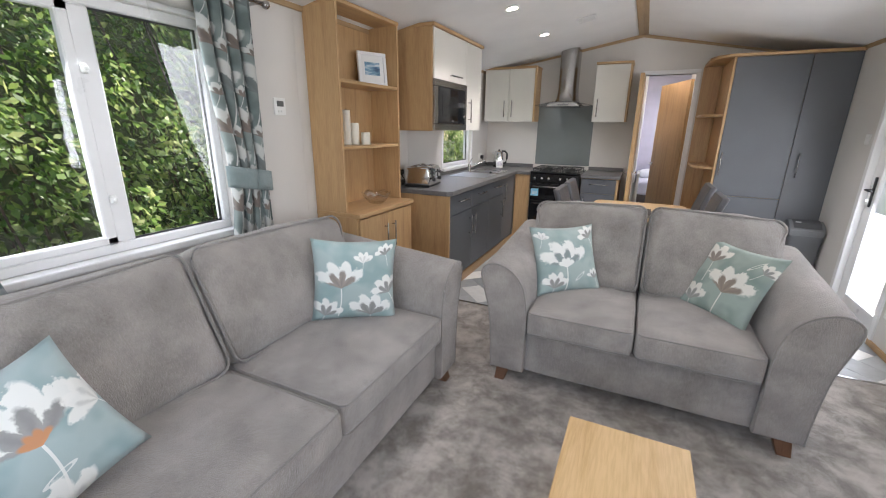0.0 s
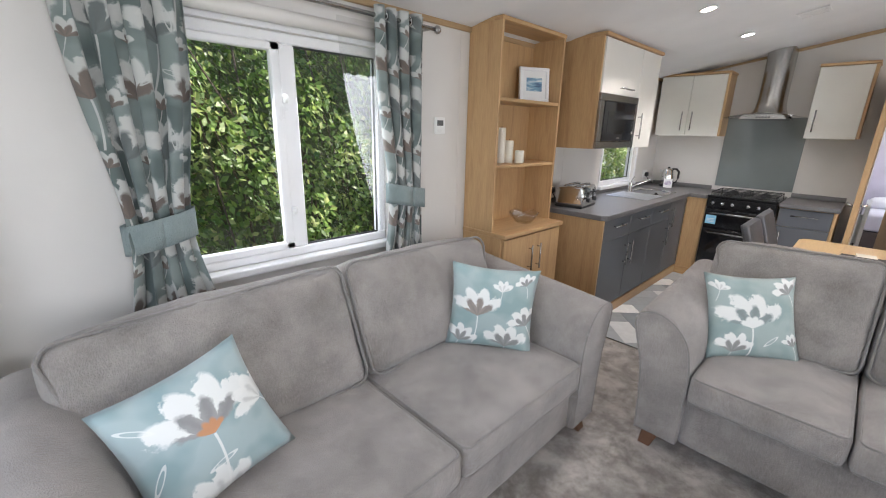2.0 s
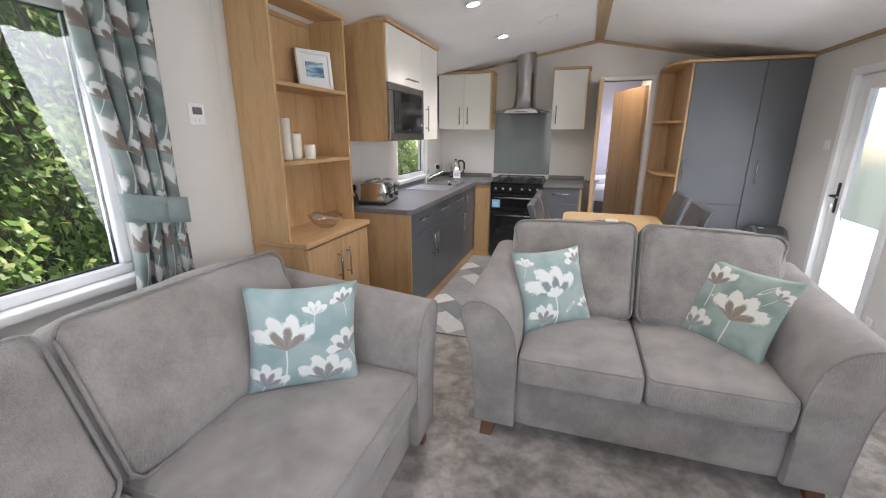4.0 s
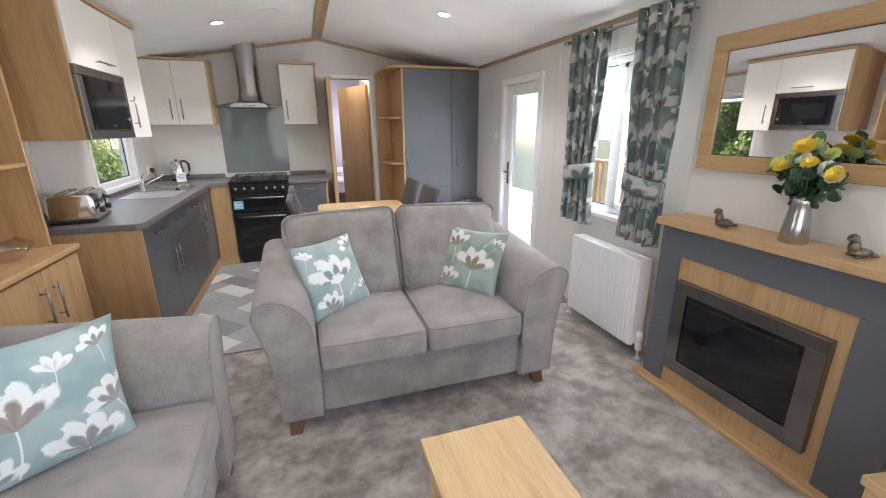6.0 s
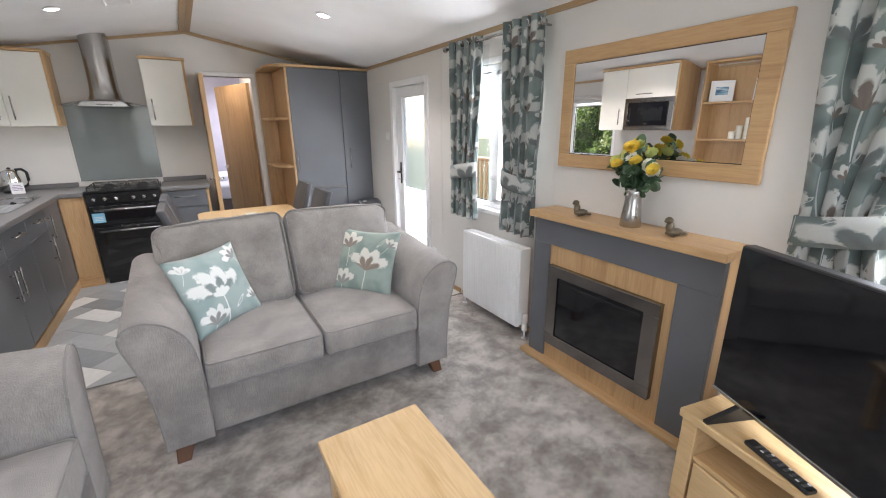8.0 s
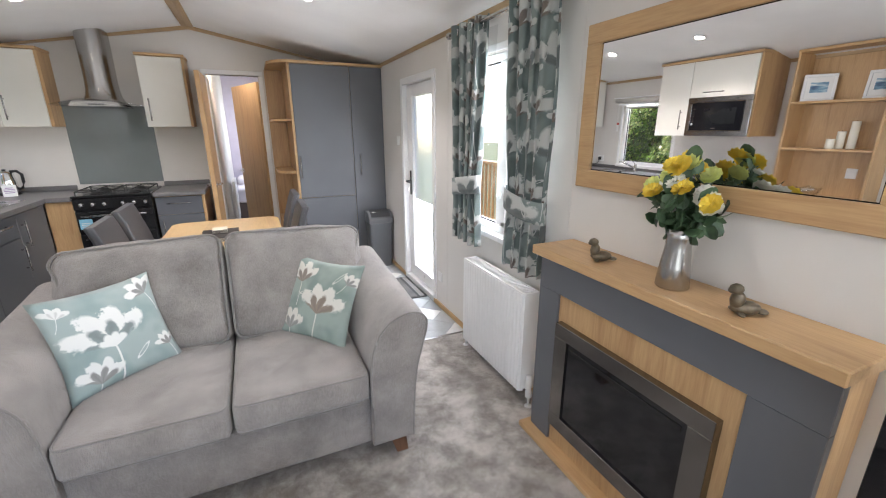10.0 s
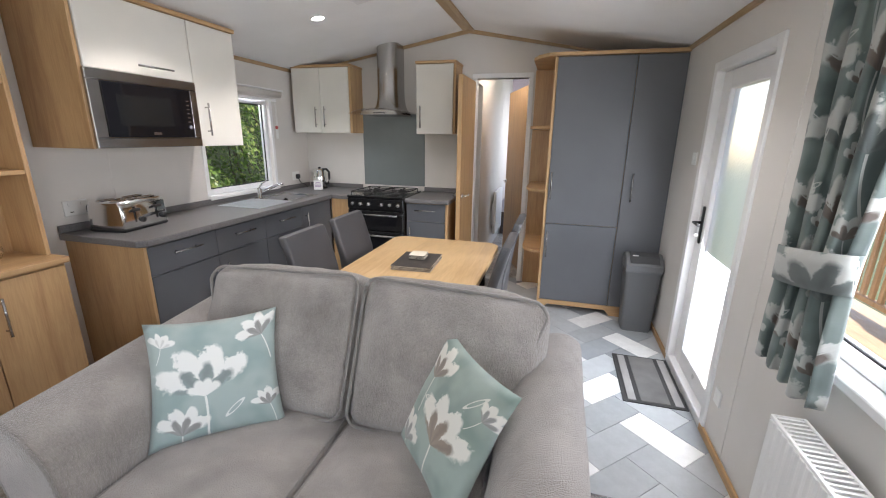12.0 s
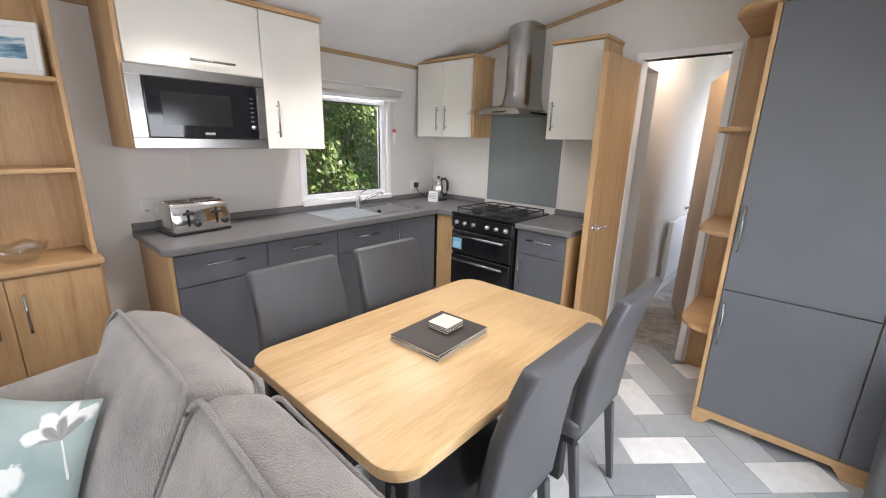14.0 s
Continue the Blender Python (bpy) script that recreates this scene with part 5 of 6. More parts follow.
def wardrobe():
    w = thing("fitted_cupboard", "tall slate grey fitted cupboard with oak trim", "cupboard", (1.9, 5.6, 0))
    x0, x1, yf = 1.445, XR - 0.003, 5.252
    part("carcass", box(x0 + 0.02, x1, yf + 0.022, YE - 0.002, 0.09, 2.09), M_OAK_Z, w)
    part("side_panel", box(x0 - 0.002, x0 + 0.019, yf, YE - 0.002, 0.09, 2.09, 0.002), M_OAK_Z, w)
    part("cornice", prism([(1.27, YE - 0.002), (1.27, 5.44), (1.31, 5.33), (1.40, 5.235), (x0, 5.225), (x1, 5.225), (x1, YE - 0.002)], 2.092, 2.118, "z", 0.003), M_OAK_X, w)
    kick = prism([(x0, 0.0), (x0 + 0.05, 0.0), (x0 + 0.09, 0.05), (2.02, 0.05), (2.06, 0.0), (x1, 0.0), (x1, 0.088), (x0, 0.088)], yf, yf + 0.02)
    part("kick_board", kick, M_OAK_X, w)
    for a, c, z0, z1, hx, hz in ((x0 + 0.022, 2.036, 0.785, 2.088, 1.49, 0.99), (x0 + 0.022, 2.036, 0.092, 0.780, 1.49, 0.49), (2.041, x1, 0.092, 2.088, 2.105, 1.0)):
        d = part("cupboard_door", box(a, c, yf, yf + 0.02, z0, z1, 0.002), M_GREY, w)
        bar_handle(d, hx, yf, hz, "z", 0.225, (0, -1, 0))
    part("nook_back", box(1.262, x0 - 0.003, YE - 0.016, YE - 0.002, 0.0, 2.09), M_OAK_Z, w)
    for z in (0.52, 1.06, 1.58):
        pts = [(x0 - 0.003, YE - 0.017), (1.27, YE - 0.017), (1.27, 5.50)] + [(1.44 - 0.17 * math.cos(radians(a)), 5.50 - 0.20 * math.sin(radians(a))) for a in range(15, 91, 15)]
        pts[-1] = (x0 - 0.003, 5.30)
        part("shelf", prism(pts, z - 0.024, z, "z", 0.003), M_OAK_X, w, "quarter-round oak shelf")


wardrobe()


def bin_():
    b = thing("waste_bin", "grey plastic swing-top waste bin", "bin", (2.24, 5.06, 0))
    prof = rounded(-0.13, 0.13, -0.10, 0.10, 0.035, 5)
    bm = bmesh.new()
    rows = [[bm.verts.new((2.235 + p * k, 5.08 + q * k, z)) for p, q in prof] for k, z in ((0.82, 0.0), (0.84, 0.01), (1.0, 0.48), (1.03, 0.485), (1.03, 0.50))]
    for a, c in zip(rows, rows[1:]):
        for i in range(len(a)):
            bm.faces.new((a[i], a[(i + 1) % len(a)], c[(i + 1) % len(a)], c[i]))
    bm.faces.new(rows[0][::-1])
    bm.faces.new(rows[-1])
    soft_edges(part("body", bm, M_PLASTIC, b), 40)
    lid = prism([(4.975, 0.502), (4.975, 0.55), (5.02, 0.60), (5.10, 0.625), (5.16, 0.615), (5.185, 0.56), (5.185, 0.502)], 2.10, 2.37, "x", 0.012, 3)
    soft_edges(part("lid", lid, M_PLASTIC, b), 40)
    flap = prism([(4.99, 0.566), (5.03, 0.603), (5.10, 0.626), (5.10, 0.632), (5.028, 0.61), (4.985, 0.57)], 2.13, 2.34, "x", 0.002)
    part("flap", flap, plain("dark_flap_plastic", (0.05, 0.052, 0.055), 0.4), b)
    part("sticker", box(2.15, 2.19, 5.035, 5.06, 0.612, 0.617), M_PLASTIC_W, b, "small white sticker").matrix_basis = Matrix()


bin_()


def dining():
    t = thing("dining_table", "pale oak dining table with rounded corners", "table", (0.80, 3.90, 0))
    soft_edges(part("tabletop", prism(rounded(0.42, 1.185, 3.30, 4.48, 0.09, 8), 0.735, 0.77, "z", 0.004, 2), M_TABLE, t), 40)
    part("apron", box(0.52, 1.085, 3.42, 4.36, 0.67, 0.734, 0.003), M_PLASTIC_B, t)
    for x in (0.50, 1.06):
        for y in (3.40, 4.33):
            part("leg", box(x, x + 0.05, y, y + 0.05, 0, 0.734, 0.004), M_PLASTIC_B, t)
    pm = plain("brown_slate_mat", (0.045, 0.038, 0.034), 0.55, vary=0.2, grain=0.5)
    cork = plain("pale_mat_edge", (0.6, 0.55, 0.48), 0.8)
    for k in range(4):
        p = thing("placemat", "square dark brown placemat in a stack", "placemat", group="stacked placemats", local=True)
        p.matrix_basis = pose(0.79, 3.86, 0.771 + 0.0065 * k, 0, 0, 4 + (k % 3 - 1) * 1.3)
        part("board", box(-0.113, 0.113, -0.145, 0.145, 0, 0.0035), cork, p)
        part("face", box(-0.113, 0.113, -0.145, 0.145, 0.0036, 0.0062, 0.001), pm, p)
    cm = plain("cream_coaster_face", (0.74, 0.69, 0.58), 0.6)
    for k in range(4):
        p = thing("coaster", "cream square coaster in a stack", "coaster", group="stacked coasters", local=True)
        p.matrix_basis = pose(0.785, 3.895, 0.798 + 0.0065 * k, 0, 0, 2 + (k % 2) * 2)
        part("board", box(-0.046, 0.046, -0.048, 0.048, 0, 0.003), pm, p)
        part("face", box(-0.046, 0.046, -0.048, 0.048, 0.0031, 0.0062, 0.001), cm, p)


dining()


def chair():
    """A high-backed dining chair that faces +x, its middle at the base."""
    c = thing("dining_chair", "slate grey leatherette high-back dining chair", "chair", group="chairs round the table", local=True)
    bm = prism([(-0.20, 0.44), (-0.205, 0.50), (-0.215, 0.62), (-0.235, 0.78), (-0.275, 0.94), (-0.30, 1.02), (-0.285, 1.03), (-0.255, 1.025), (-0.23, 0.95), (-0.185, 0.78), (-0.16, 0.62), (-0.15, 0.50), (-0.15, 0.44)], -0.20, 0.20, "y", 0.016, 3)
    for v in bm.verts:
        if v.co.z > 0.5:
            v.co.z = 0.5 + (v.co.z - 0.5) * 0.92
            v.co.y *= 1 - 0.12 * (v.co.z - 0.5)
            v.co.x += 0.02 * (1 - (v.co.y / 0.2) ** 2) * -0.6
    soft_edges(part("backrest", bm, M_LEATHER, c), 50)
    part("seat", puff(-0.20, 0.24, -0.215, 0.215, 0.40, 0.485, 0.03, (0, 0, 0.014), 12, 0.002), M_LEATHER, c, "", True)
    part("seat_frame", box(-0.18, 0.22, -0.20, 0.20, 0.37, 0.405, 0.004), M_PLASTIC_B, c)
    for x, dx in ((-0.17, -0.05), (0.20, 0.02)):
        for y in (-0.18, 0.18):
            leg = box(x - 0.018, x + 0.018, y - 0.018, y + 0.018, 0, 0.372, 0.003)
            for v in leg.verts:
                k = 1 - v.co.z / 0.372
                v.co.x = x + (v.co.x - x) * (1 - 0.3 * k) + dx * k
                v.co.y = y + (v.co.y - y) * (1 - 0.3 * k)
            part("leg", leg, plain_leg, c)
    return c


plain_leg = plain("grey_chair_leg", (0.07, 0.07, 0.075), 0.4)
first = chair()
first.matrix_basis = pose(0.50, 3.60, 0)
copy_thing(first, pose(0.50, 4.08, 0))
copy_thing(first, pose(1.05, 3.75, 0, 0, 0, 180))
copy_thing(first, pose(1.05, 4.34, 0, 0, 0, 180))


def door_mat():
    m = thing("door_mat", "grey ribbed doormat with dark rubber border", "doormat", (2.19, 4.29, 0))
    part("border", box(2.015, 2.365, 4.0, 4.57, 0.0, 0.006, 0.002), M_RUBBER, m)
    part("mat_centre", box(2.115, 2.275, 4.02, 4.55, 0.006, 0.011, 0.002), plain("mat_pile", (0.13, 0.125, 0.12), 0.95, vary=0.2, grain=0.8), m)
    for a in (2.045, 2.30):
        part("strip", box(a, a + 0.045, 4.02, 4.55, 0.006, 0.010, 0.002), plain("mat_pale_strip", (0.30, 0.29, 0.28), 0.95, vary=0.15, grain=0.8), m)


door_mat()


def glazed_door():
    d = tagged(new("door_1"), "white plastic entrance door with frosted glass", "door", "", "structure")
    d.matrix_basis = pose(XR, 4.22, 0)
    BASES[d] = d.matrix_basis.inverted()
    bm = bmesh.new()
    for b in ((3.82, 3.875, 0.0, 1.92), (4.575, 4.63, 0.0, 1.92), (3.875, 4.575, 1.865, 1.92)):
        box(XR - 0.012, XR + 0.10, *b, 0.004, bm=bm)
    part("door_frame", bm, M_WHITE, d)
    part("threshold", box(XR - 0.01, XR + 0.09, 3.876, 4.574, 0.0, 0.05, 0.004), M_WHITE, d)
    leaf = bmesh.new()
    for b in ((3.88, 3.965, 0.055, 1.86), (4.44, 4.57, 0.055, 1.86), (3.965, 4.44, 1.76, 1.86), (3.965, 4.44, 0.055, 0.17)):
        box(XR + 0.03, XR + 0.085, *b, 0.005, bm=leaf)
    leaf_ob = part("leaf", leaf, M_WHITE, d)
    g = part("pane", box(XR + 0.055, XR + 0.061, 3.96, 4.445, 0.165, 1.765), frosted(), d, "frosted textured glass")
    g.visible_shadow = False
    hb = box(XR + 0.02, XR + 0.03, 4.475, 4.505, 0.87, 1.10, 0.004)
    tube([(XR + 0.02, 4.49, 1.0), (XR - 0.02, 4.49, 1.0), (XR - 0.022, 4.39, 1.0)], 0.009, bm=hb)
    part("handle", hb, M_PLASTIC_B, leaf_ob, "black lever handle", True)
    part("key", box(XR - 0.005, XR + 0.02, 4.487, 4.493, 0.915, 0.93), M_STEEL, leaf_ob)


def frosted():
    m = bpy.data.materials.new("frosted_glass")
    m.use_nodes = True
    nt = m.node_tree
    nt.nodes.clear()
    out = nt.nodes.new("ShaderNodeOutputMaterial")
    tl, rf, mx = nt.nodes.new("ShaderNodeBsdfTranslucent"), nt.nodes.new("ShaderNodeBsdfRefraction"), nt.nodes.new("ShaderNodeMixShader")
    rf.inputs["Color"].default_value = (0.86, 0.90, 0.92, 1)
    rf.inputs["Roughness"].default_value, rf.inputs["IOR"].default_value = 0.3, 1.1
    tl.inputs["Color"].default_value = (0.95, 0.97, 1, 1)
    mx.inputs[0].default_value = 0.88
    co = nt.nodes.new("ShaderNodeTexCoord").outputs["Object"]
    n = add(nt, "ShaderNodeTexNoise", Scale=70.0, Detail=2.0)
    nt.links.new(co, n.inputs["Vector"])
    bp = add(nt, "ShaderNodeBump", Strength=0.5, Distance=0.004)
    nt.links.new(n.outputs[0], bp.inputs["Height"])
    nt.links.new(bp.outputs[0], rf.inputs["Normal"])
    nt.links.new(tl.outputs[0], mx.inputs[1])
    nt.links.new(rf.outputs[0], mx.inputs[2])
    nt.links.new(mx.outputs[0], out.inputs[0])
    return m


glazed_door()

# ---- hall beyond the doorway ----


def hall():
    bm = bmesh.new()
    box(0.62, 0.70, 6.27, 9.0, 0, 2.45, bm=bm)
    box(0.62, 0.70, YE + 0.08, 6.27, 2.0, 2.45, bm=bm)
    single("wall_hall_west", bm, M_WALL, "pale hall side wall with a bathroom opening", "wall", kind="structure")
    single("wall_hall_east", box(1.25, 1.33, YE + 0.08, 7.3, 0, 2.45), M_WALL, "pale hall side wall", "wall", kind="structure")
    single("wall_hall_north", box(-0.6, 2.2, 9.0, 9.08, 0, 2.45), plain("lilac_wall", (0.5, 0.46, 0.55), 0.6), "lilac bedroom wall at the end", "wall", kind="structure")
    single("wall_bath", box(-0.7, -0.62, YE + 0.08, 8.0, 0, 2.45), M_WALL, "pale bathroom wall", "wall", kind="structure")
    single("wall_bath_end", box(-0.62, 0.62, 7.4, 7.48, 0, 2.45), M_WALL, "pale bathroom end wall", "wall", kind="structure")
    single("ceiling_hall", box(-0.7, 2.2, YE + 0.08, 9.08, 2.45, 2.5), M_CEIL, "white hall ceiling", "ceiling", kind="structure")
    single("floor_hall", box(-0.7, 2.2, YE + 0.10, 9.08, -0.05, -0.002), M_CARPET, "mottled grey-brown hall carpet", "carpet", kind="structure")
    single("hall_roof_edge", box(-1.4, 2.5, YE + 0.08, 9.1, 2.5, 2.56), M_WHITE, "plain roof over the hall", "roof", kind="structure")
    bm = bmesh.new()
    for b in ((0.655, 0.70, 0, 2.03), (1.20, 1.245, 0, 2.03), (0.655, 1.245, 2.03, 2.075)):
        box(b[0], b[1], YE - 0.014, YE + 0.09, b[2], b[3], 0.004, bm=bm)
    single("trim_doorway", bm, M_WHITE, "white painted doorway lining", "trim", kind="structure")

    def leaf(name, label, width, m):
        d = tagged(new(name), label, "door", "", "structure")
        d.matrix_basis = m
        part("leaf", box(0, width, -0.02, 0.02, 0.02, 2.0, 0.002), M_OAK_Z, d)
        part("edge_band", box(width + 0.0005, width + 0.003, -0.019, 0.019, 0.03, 1.99), M_OAK_Z, d)
        for s in (-1, 1):
            h = tube([(width - 0.06, s * 0.02, 0.95), (width - 0.06, s * 0.06, 0.95), (width - 0.16, s * 0.062, 0.95)], 0.009)
            tube([(width - 0.06, s * 0.02, 0.95), (width - 0.06, s * 0.026, 0.95)], 0.025, seg=16, bm=h)
            part("door_handle", h, M_CHROME, d, "chrome lever handle", True)

    leaf("door_2", "oak hall door standing open into the kitchen", 0.53, pose(0.675, YE - 0.025, 0.0, 0, 0, -91))
    leaf("door_3", "oak bedroom door standing ajar", 0.88, pose(1.20, 6.22, 0.0, 0, 0, 109))
    r = thing("radiator", "small white radiator on the hall wall", "radiator", (0.74, 7.5, 0.2))
    part("panel", box(0.735, 0.775, 7.15, 7.75, 0.2, 0.78, 0.006), M_ENAMEL, r)
    part("bracket", box(0.70, 0.736, 7.25, 7.29, 0.3, 0.6), M_ENAMEL, r)
    part("bracket", box(0.70, 0.736, 7.6, 7.64, 0.3, 0.6), M_ENAMEL, r)
    b = thing("bed", "bed with white linen in the far bedroom", "bed", (1.0, 8.5, 0))
    part("base", box(0.72, 1.48, 8.1, 8.98, 0.0, 0.32), plain("bed_base_brown", (0.12, 0.09, 0.08), 0.8), b)
    part("mattress", puff(0.72, 1.48, 8.1, 8.98, 0.32, 0.56, 0.05, (0, 0, 0.02), 8), plain("bed_linen", (0.7, 0.67, 0.74), 0.9), b, "", True)
    p = thing("pillow", "white pillow on the far bed", "pillow", (0.95, 8.8, 0.58))
    part("cover", puff(0.76, 1.2, 8.62, 8.92, 0.57, 0.70, 0.05, (0, 0, 0.03), 8), plain("pillow_linen", (0.78, 0.76, 0.8), 0.9), p, "", True)
    t = thing("towel_rail", "slim chrome towel rail on the bathroom wall", "towel rail", (0.2, 7.36, 1.0))
    for z in (0.9, 1.1, 1.3, 1.5):
        part("rail", tube([(0.0, 7.36, z), (0.5, 7.36, z)], 0.01), M_CHROME, t, "", True)
    for x in (0.0, 0.5):
        part("post", tube([(x, 7.37, 0.8), (x, 7.37, 1.6)], 0.012), M_CHROME, t, "", True)
        part("wall_mount", tube([(x, 7.37, 1.2), (x, 7.4, 1.2)], 0.01), M_CHROME, t, "", True)


hall()
lamp("hall_lamp", "POINT", (0.95, 6.4, 2.3), (0.95, 6.4, 0), 4.5, 0.05, color=(1.0, 0.92, 0.80))
# Added fill that brightens the far bedroom; no window is built for it.
lamp("bedroom_fill_light", "AREA", (1.45, 8.4, 1.5), (0.7, 8.4, 1.2), 5, 0.7, 0.9, DAY)

# ---- ceiling fittings ----


def ceil_z(x):
    return Z_RIDGE - abs(x - XM) * (Z_RIDGE - Z_EAVE) / (XR - XM)


for x, y in ((-0.26, 3.62), (-0.24, 4.65), (1.48, 3.85), (-0.26, 1.6), (1.48, 1.6)):
    z = ceil_z(x) - 0.004
    tilt = math.degrees(math.atan2(Z_RIDGE - Z_EAVE, XR - XM)) * (1 if x > XM else -1)
    d = thing("downlight", "round white recessed ceiling downlight, lit", "downlight", group="ceiling downlights", local=True)
    d.matrix_basis = pose(x, y, z, 0, tilt, 0)
    part("bezel", lathe([(0.054, 0.0), (0.054, -0.005), (0.043, -0.008), (0.042, -0.002)], 0, 0, 24), M_WHITE, d, "", True)
    part("bulb", lathe([(0.041, -0.0045), (0.041, -0.0035)], 0, 0, 20), M_BULB, d, "glowing lamp face")
    sp = lamp("downlight_lamp", "SPOT", (x, y, z - 0.03), (x, y, 0), 18.0 if y > 3 else 6.0, 0.03, color=(1.0, 0.97, 0.93))
    sp.data.spot_size, sp.data.spot_blend = radians(120), 0.6


def vent():
    v = thing("ceiling_vent", "square white ceiling air vent", "vent", local=True)
    x, y = 0.16, 4.55
    tilt = -math.degrees(math.atan2(Z_RIDGE - Z_EAVE, XR - XM))
    v.matrix_basis = pose(x, y, ceil_z(x) - 0.002, 0, tilt, 0)
    bm = bmesh.new()
    for b in ((-0.09, 0.09, -0.09, -0.075), (-0.09, 0.09, 0.075, 0.09), (-0.09, -0.075, -0.075, 0.075), (0.075, 0.09, -0.075, 0.075)):
        box(*b, -0.008, 0, 0.002, bm=bm)
    part("frame", bm, M_WHITE, v)
    for k in range(6):
        part("slat", box(-0.075, 0.075, -0.07 + k * 0.025, -0.055 + k * 0.025, -0.006, -0.003), M_WHITE, v)


vent()

# ---- small wall fittings ----


def wall_plate(name, label, cat, x, y0, y1, z0, z1, side, extra):
    p = thing(name, label, cat, (x, (y0 + y1) / 2, z0))
    a, c = sorted((x + side * 0.0005, x + side * 0.009))
    part("plate", box(a, c, y0, y1, z0, z1, 0.003), M_PLASTIC_W, p)
    for n, b, mat in extra:
        a2, c2 = sorted((x + side * 0.0092, x + side * 0.013))
        part(n, box(a2, c2, *b, 0.0008), mat, p)
    return p


wall_plate("thermostat", "small white wall thermostat with grey display", "thermostat", XL, 2.135, 2.225, 1.49, 1.59, 1,
           [("display", (2.155, 2.205, 1.54, 1.572), M_BTN), ("button", (2.16, 2.175, 1.505, 1.52), M_PLASTIC_W), ("button", (2.185, 2.20, 1.505, 1.52), M_PLASTIC_W)])
wall_plate("double_socket", "white double wall socket above the worktop", "socket", XL, 3.395, 3.53, 1.0, 1.09, 1,
           [("switch", (3.42, 3.43, 1.06, 1.075), M_PLASTIC_W), ("switch", (3.49, 3.50, 1.06, 1.075), M_PLASTIC_W), ("socket_hole", (3.425, 3.445, 1.02, 1.024), M_BLACK)])
wall_plate("double_socket", "white wall socket near the kettle", "socket", XL, 5.60, 5.72, 1.0, 1.09, 1, [("switch", (5.62, 5.63, 1.06, 1.075), M_PLASTIC_W)])
wall_plate("socket", "white wall socket inside the bookcase", "socket", XL + 0.013, 2.60, 2.68, 1.04, 1.13, 1, [("switch", (2.63, 2.64, 1.09, 1.105), M_PLASTIC_W)])
wall_plate("light_switch", "white wall switch beside the door", "switch", XR, 4.70, 4.78, 1.33, 1.41, -1, [("rocker", (4.732, 4.748, 1.36, 1.385), M_PLASTIC_W)])
wall_plate("socket", "white low wall socket beside the door", "socket", XR, 3.70, 3.77, 0.24, 0.32, -1, [("switch", (3.73, 3.74, 0.285, 0.30), M_PLASTIC_W)])
for x, y, z, owner in ((XL + 0.03, 3.53, 1.03, "toaster"), (XL + 0.03, 5.66, 1.04, "kettle")):
    pl = thing("plug", "black mains plug in the wall socket", "plug", (x, y, z))
    part("body", box(x - 0.018, x + 0.02, y - 0.022, y + 0.022, z - 0.025, z + 0.025, 0.008), M_PLASTIC_B, pl)
    part("flex", tube([(x, y, z - 0.02), (x + 0.03, y + 0.01, z - 0.07), (x + 0.05, y + 0.03, 0.96), (x + 0.06, y + 0.08, 0.918)], 0.004), M_PLASTIC_B, pl, "", True)


def blind():
    b = thing("roller_blind", "rolled-up cream roller blind above the kitchen window", "blind", (XL + 0.04, 5.0, 1.78))
    part("roll", tube([(XL + 0.045, 4.42, 1.86), (XL + 0.045, 5.43, 1.86)], 0.033, seg=16), M_WALL, b, "", True)
    part("cassette", box(XL + 0.002, XL + 0.085, 4.40, 5.45, 1.885, 1.90, 0.004), M_WHITE, b)
    part("bottom_bar", box(XL + 0.02, XL + 0.035, 4.45, 5.40, 1.79, 1.815, 0.004), M_WHITE, b)
    part("cloth", box(XL + 0.025, XL + 0.028, 4.45, 5.40, 1.81, 1.86), M_WALL, b)
    c = thing("blind_cord", "looped blind cord with small red tag", "cord", (XL + 0.02, 5.40, 1.4))
    part("cord", tube([(XL + 0.02, 5.39, 1.84), (XL + 0.02, 5.39, 1.45), (XL + 0.02, 5.405, 1.44), (XL + 0.02, 5.405, 1.84)], 0.002, seg=5), M_PLASTIC_W, c)
    part("tag", box(XL + 0.012, XL + 0.02, 5.375, 5.41, 1.44, 1.56, 0.003), M_PLASTIC_W, c)
    part("tag_head", box(XL + 0.0125, XL + 0.0215, 5.373, 5.412, 1.53, 1.562, 0.003), plain("tag_red", (0.6, 0.06, 0.05), 0.5), c, "red plastic tag head")


blind()
bh = thing("roller_blind", "rolled-up cream roller blind above the living window", "blind", (XL + 0.04, 1.22, 1.93))
part("roll", tube([(XL + 0.045, 0.64, 1.965), (XL + 0.045, 1.80, 1.965)], 0.03, seg=16), M_WALL, bh, "", True)
part("bracket", box(XL + 0.001, XL + 0.06, 0.63, 0.64, 1.94, 1.995), M_WHITE, bh)
part("bracket", box(XL + 0.001, XL + 0.06, 1.80, 1.81, 1.94, 1.995), M_WHITE, bh)


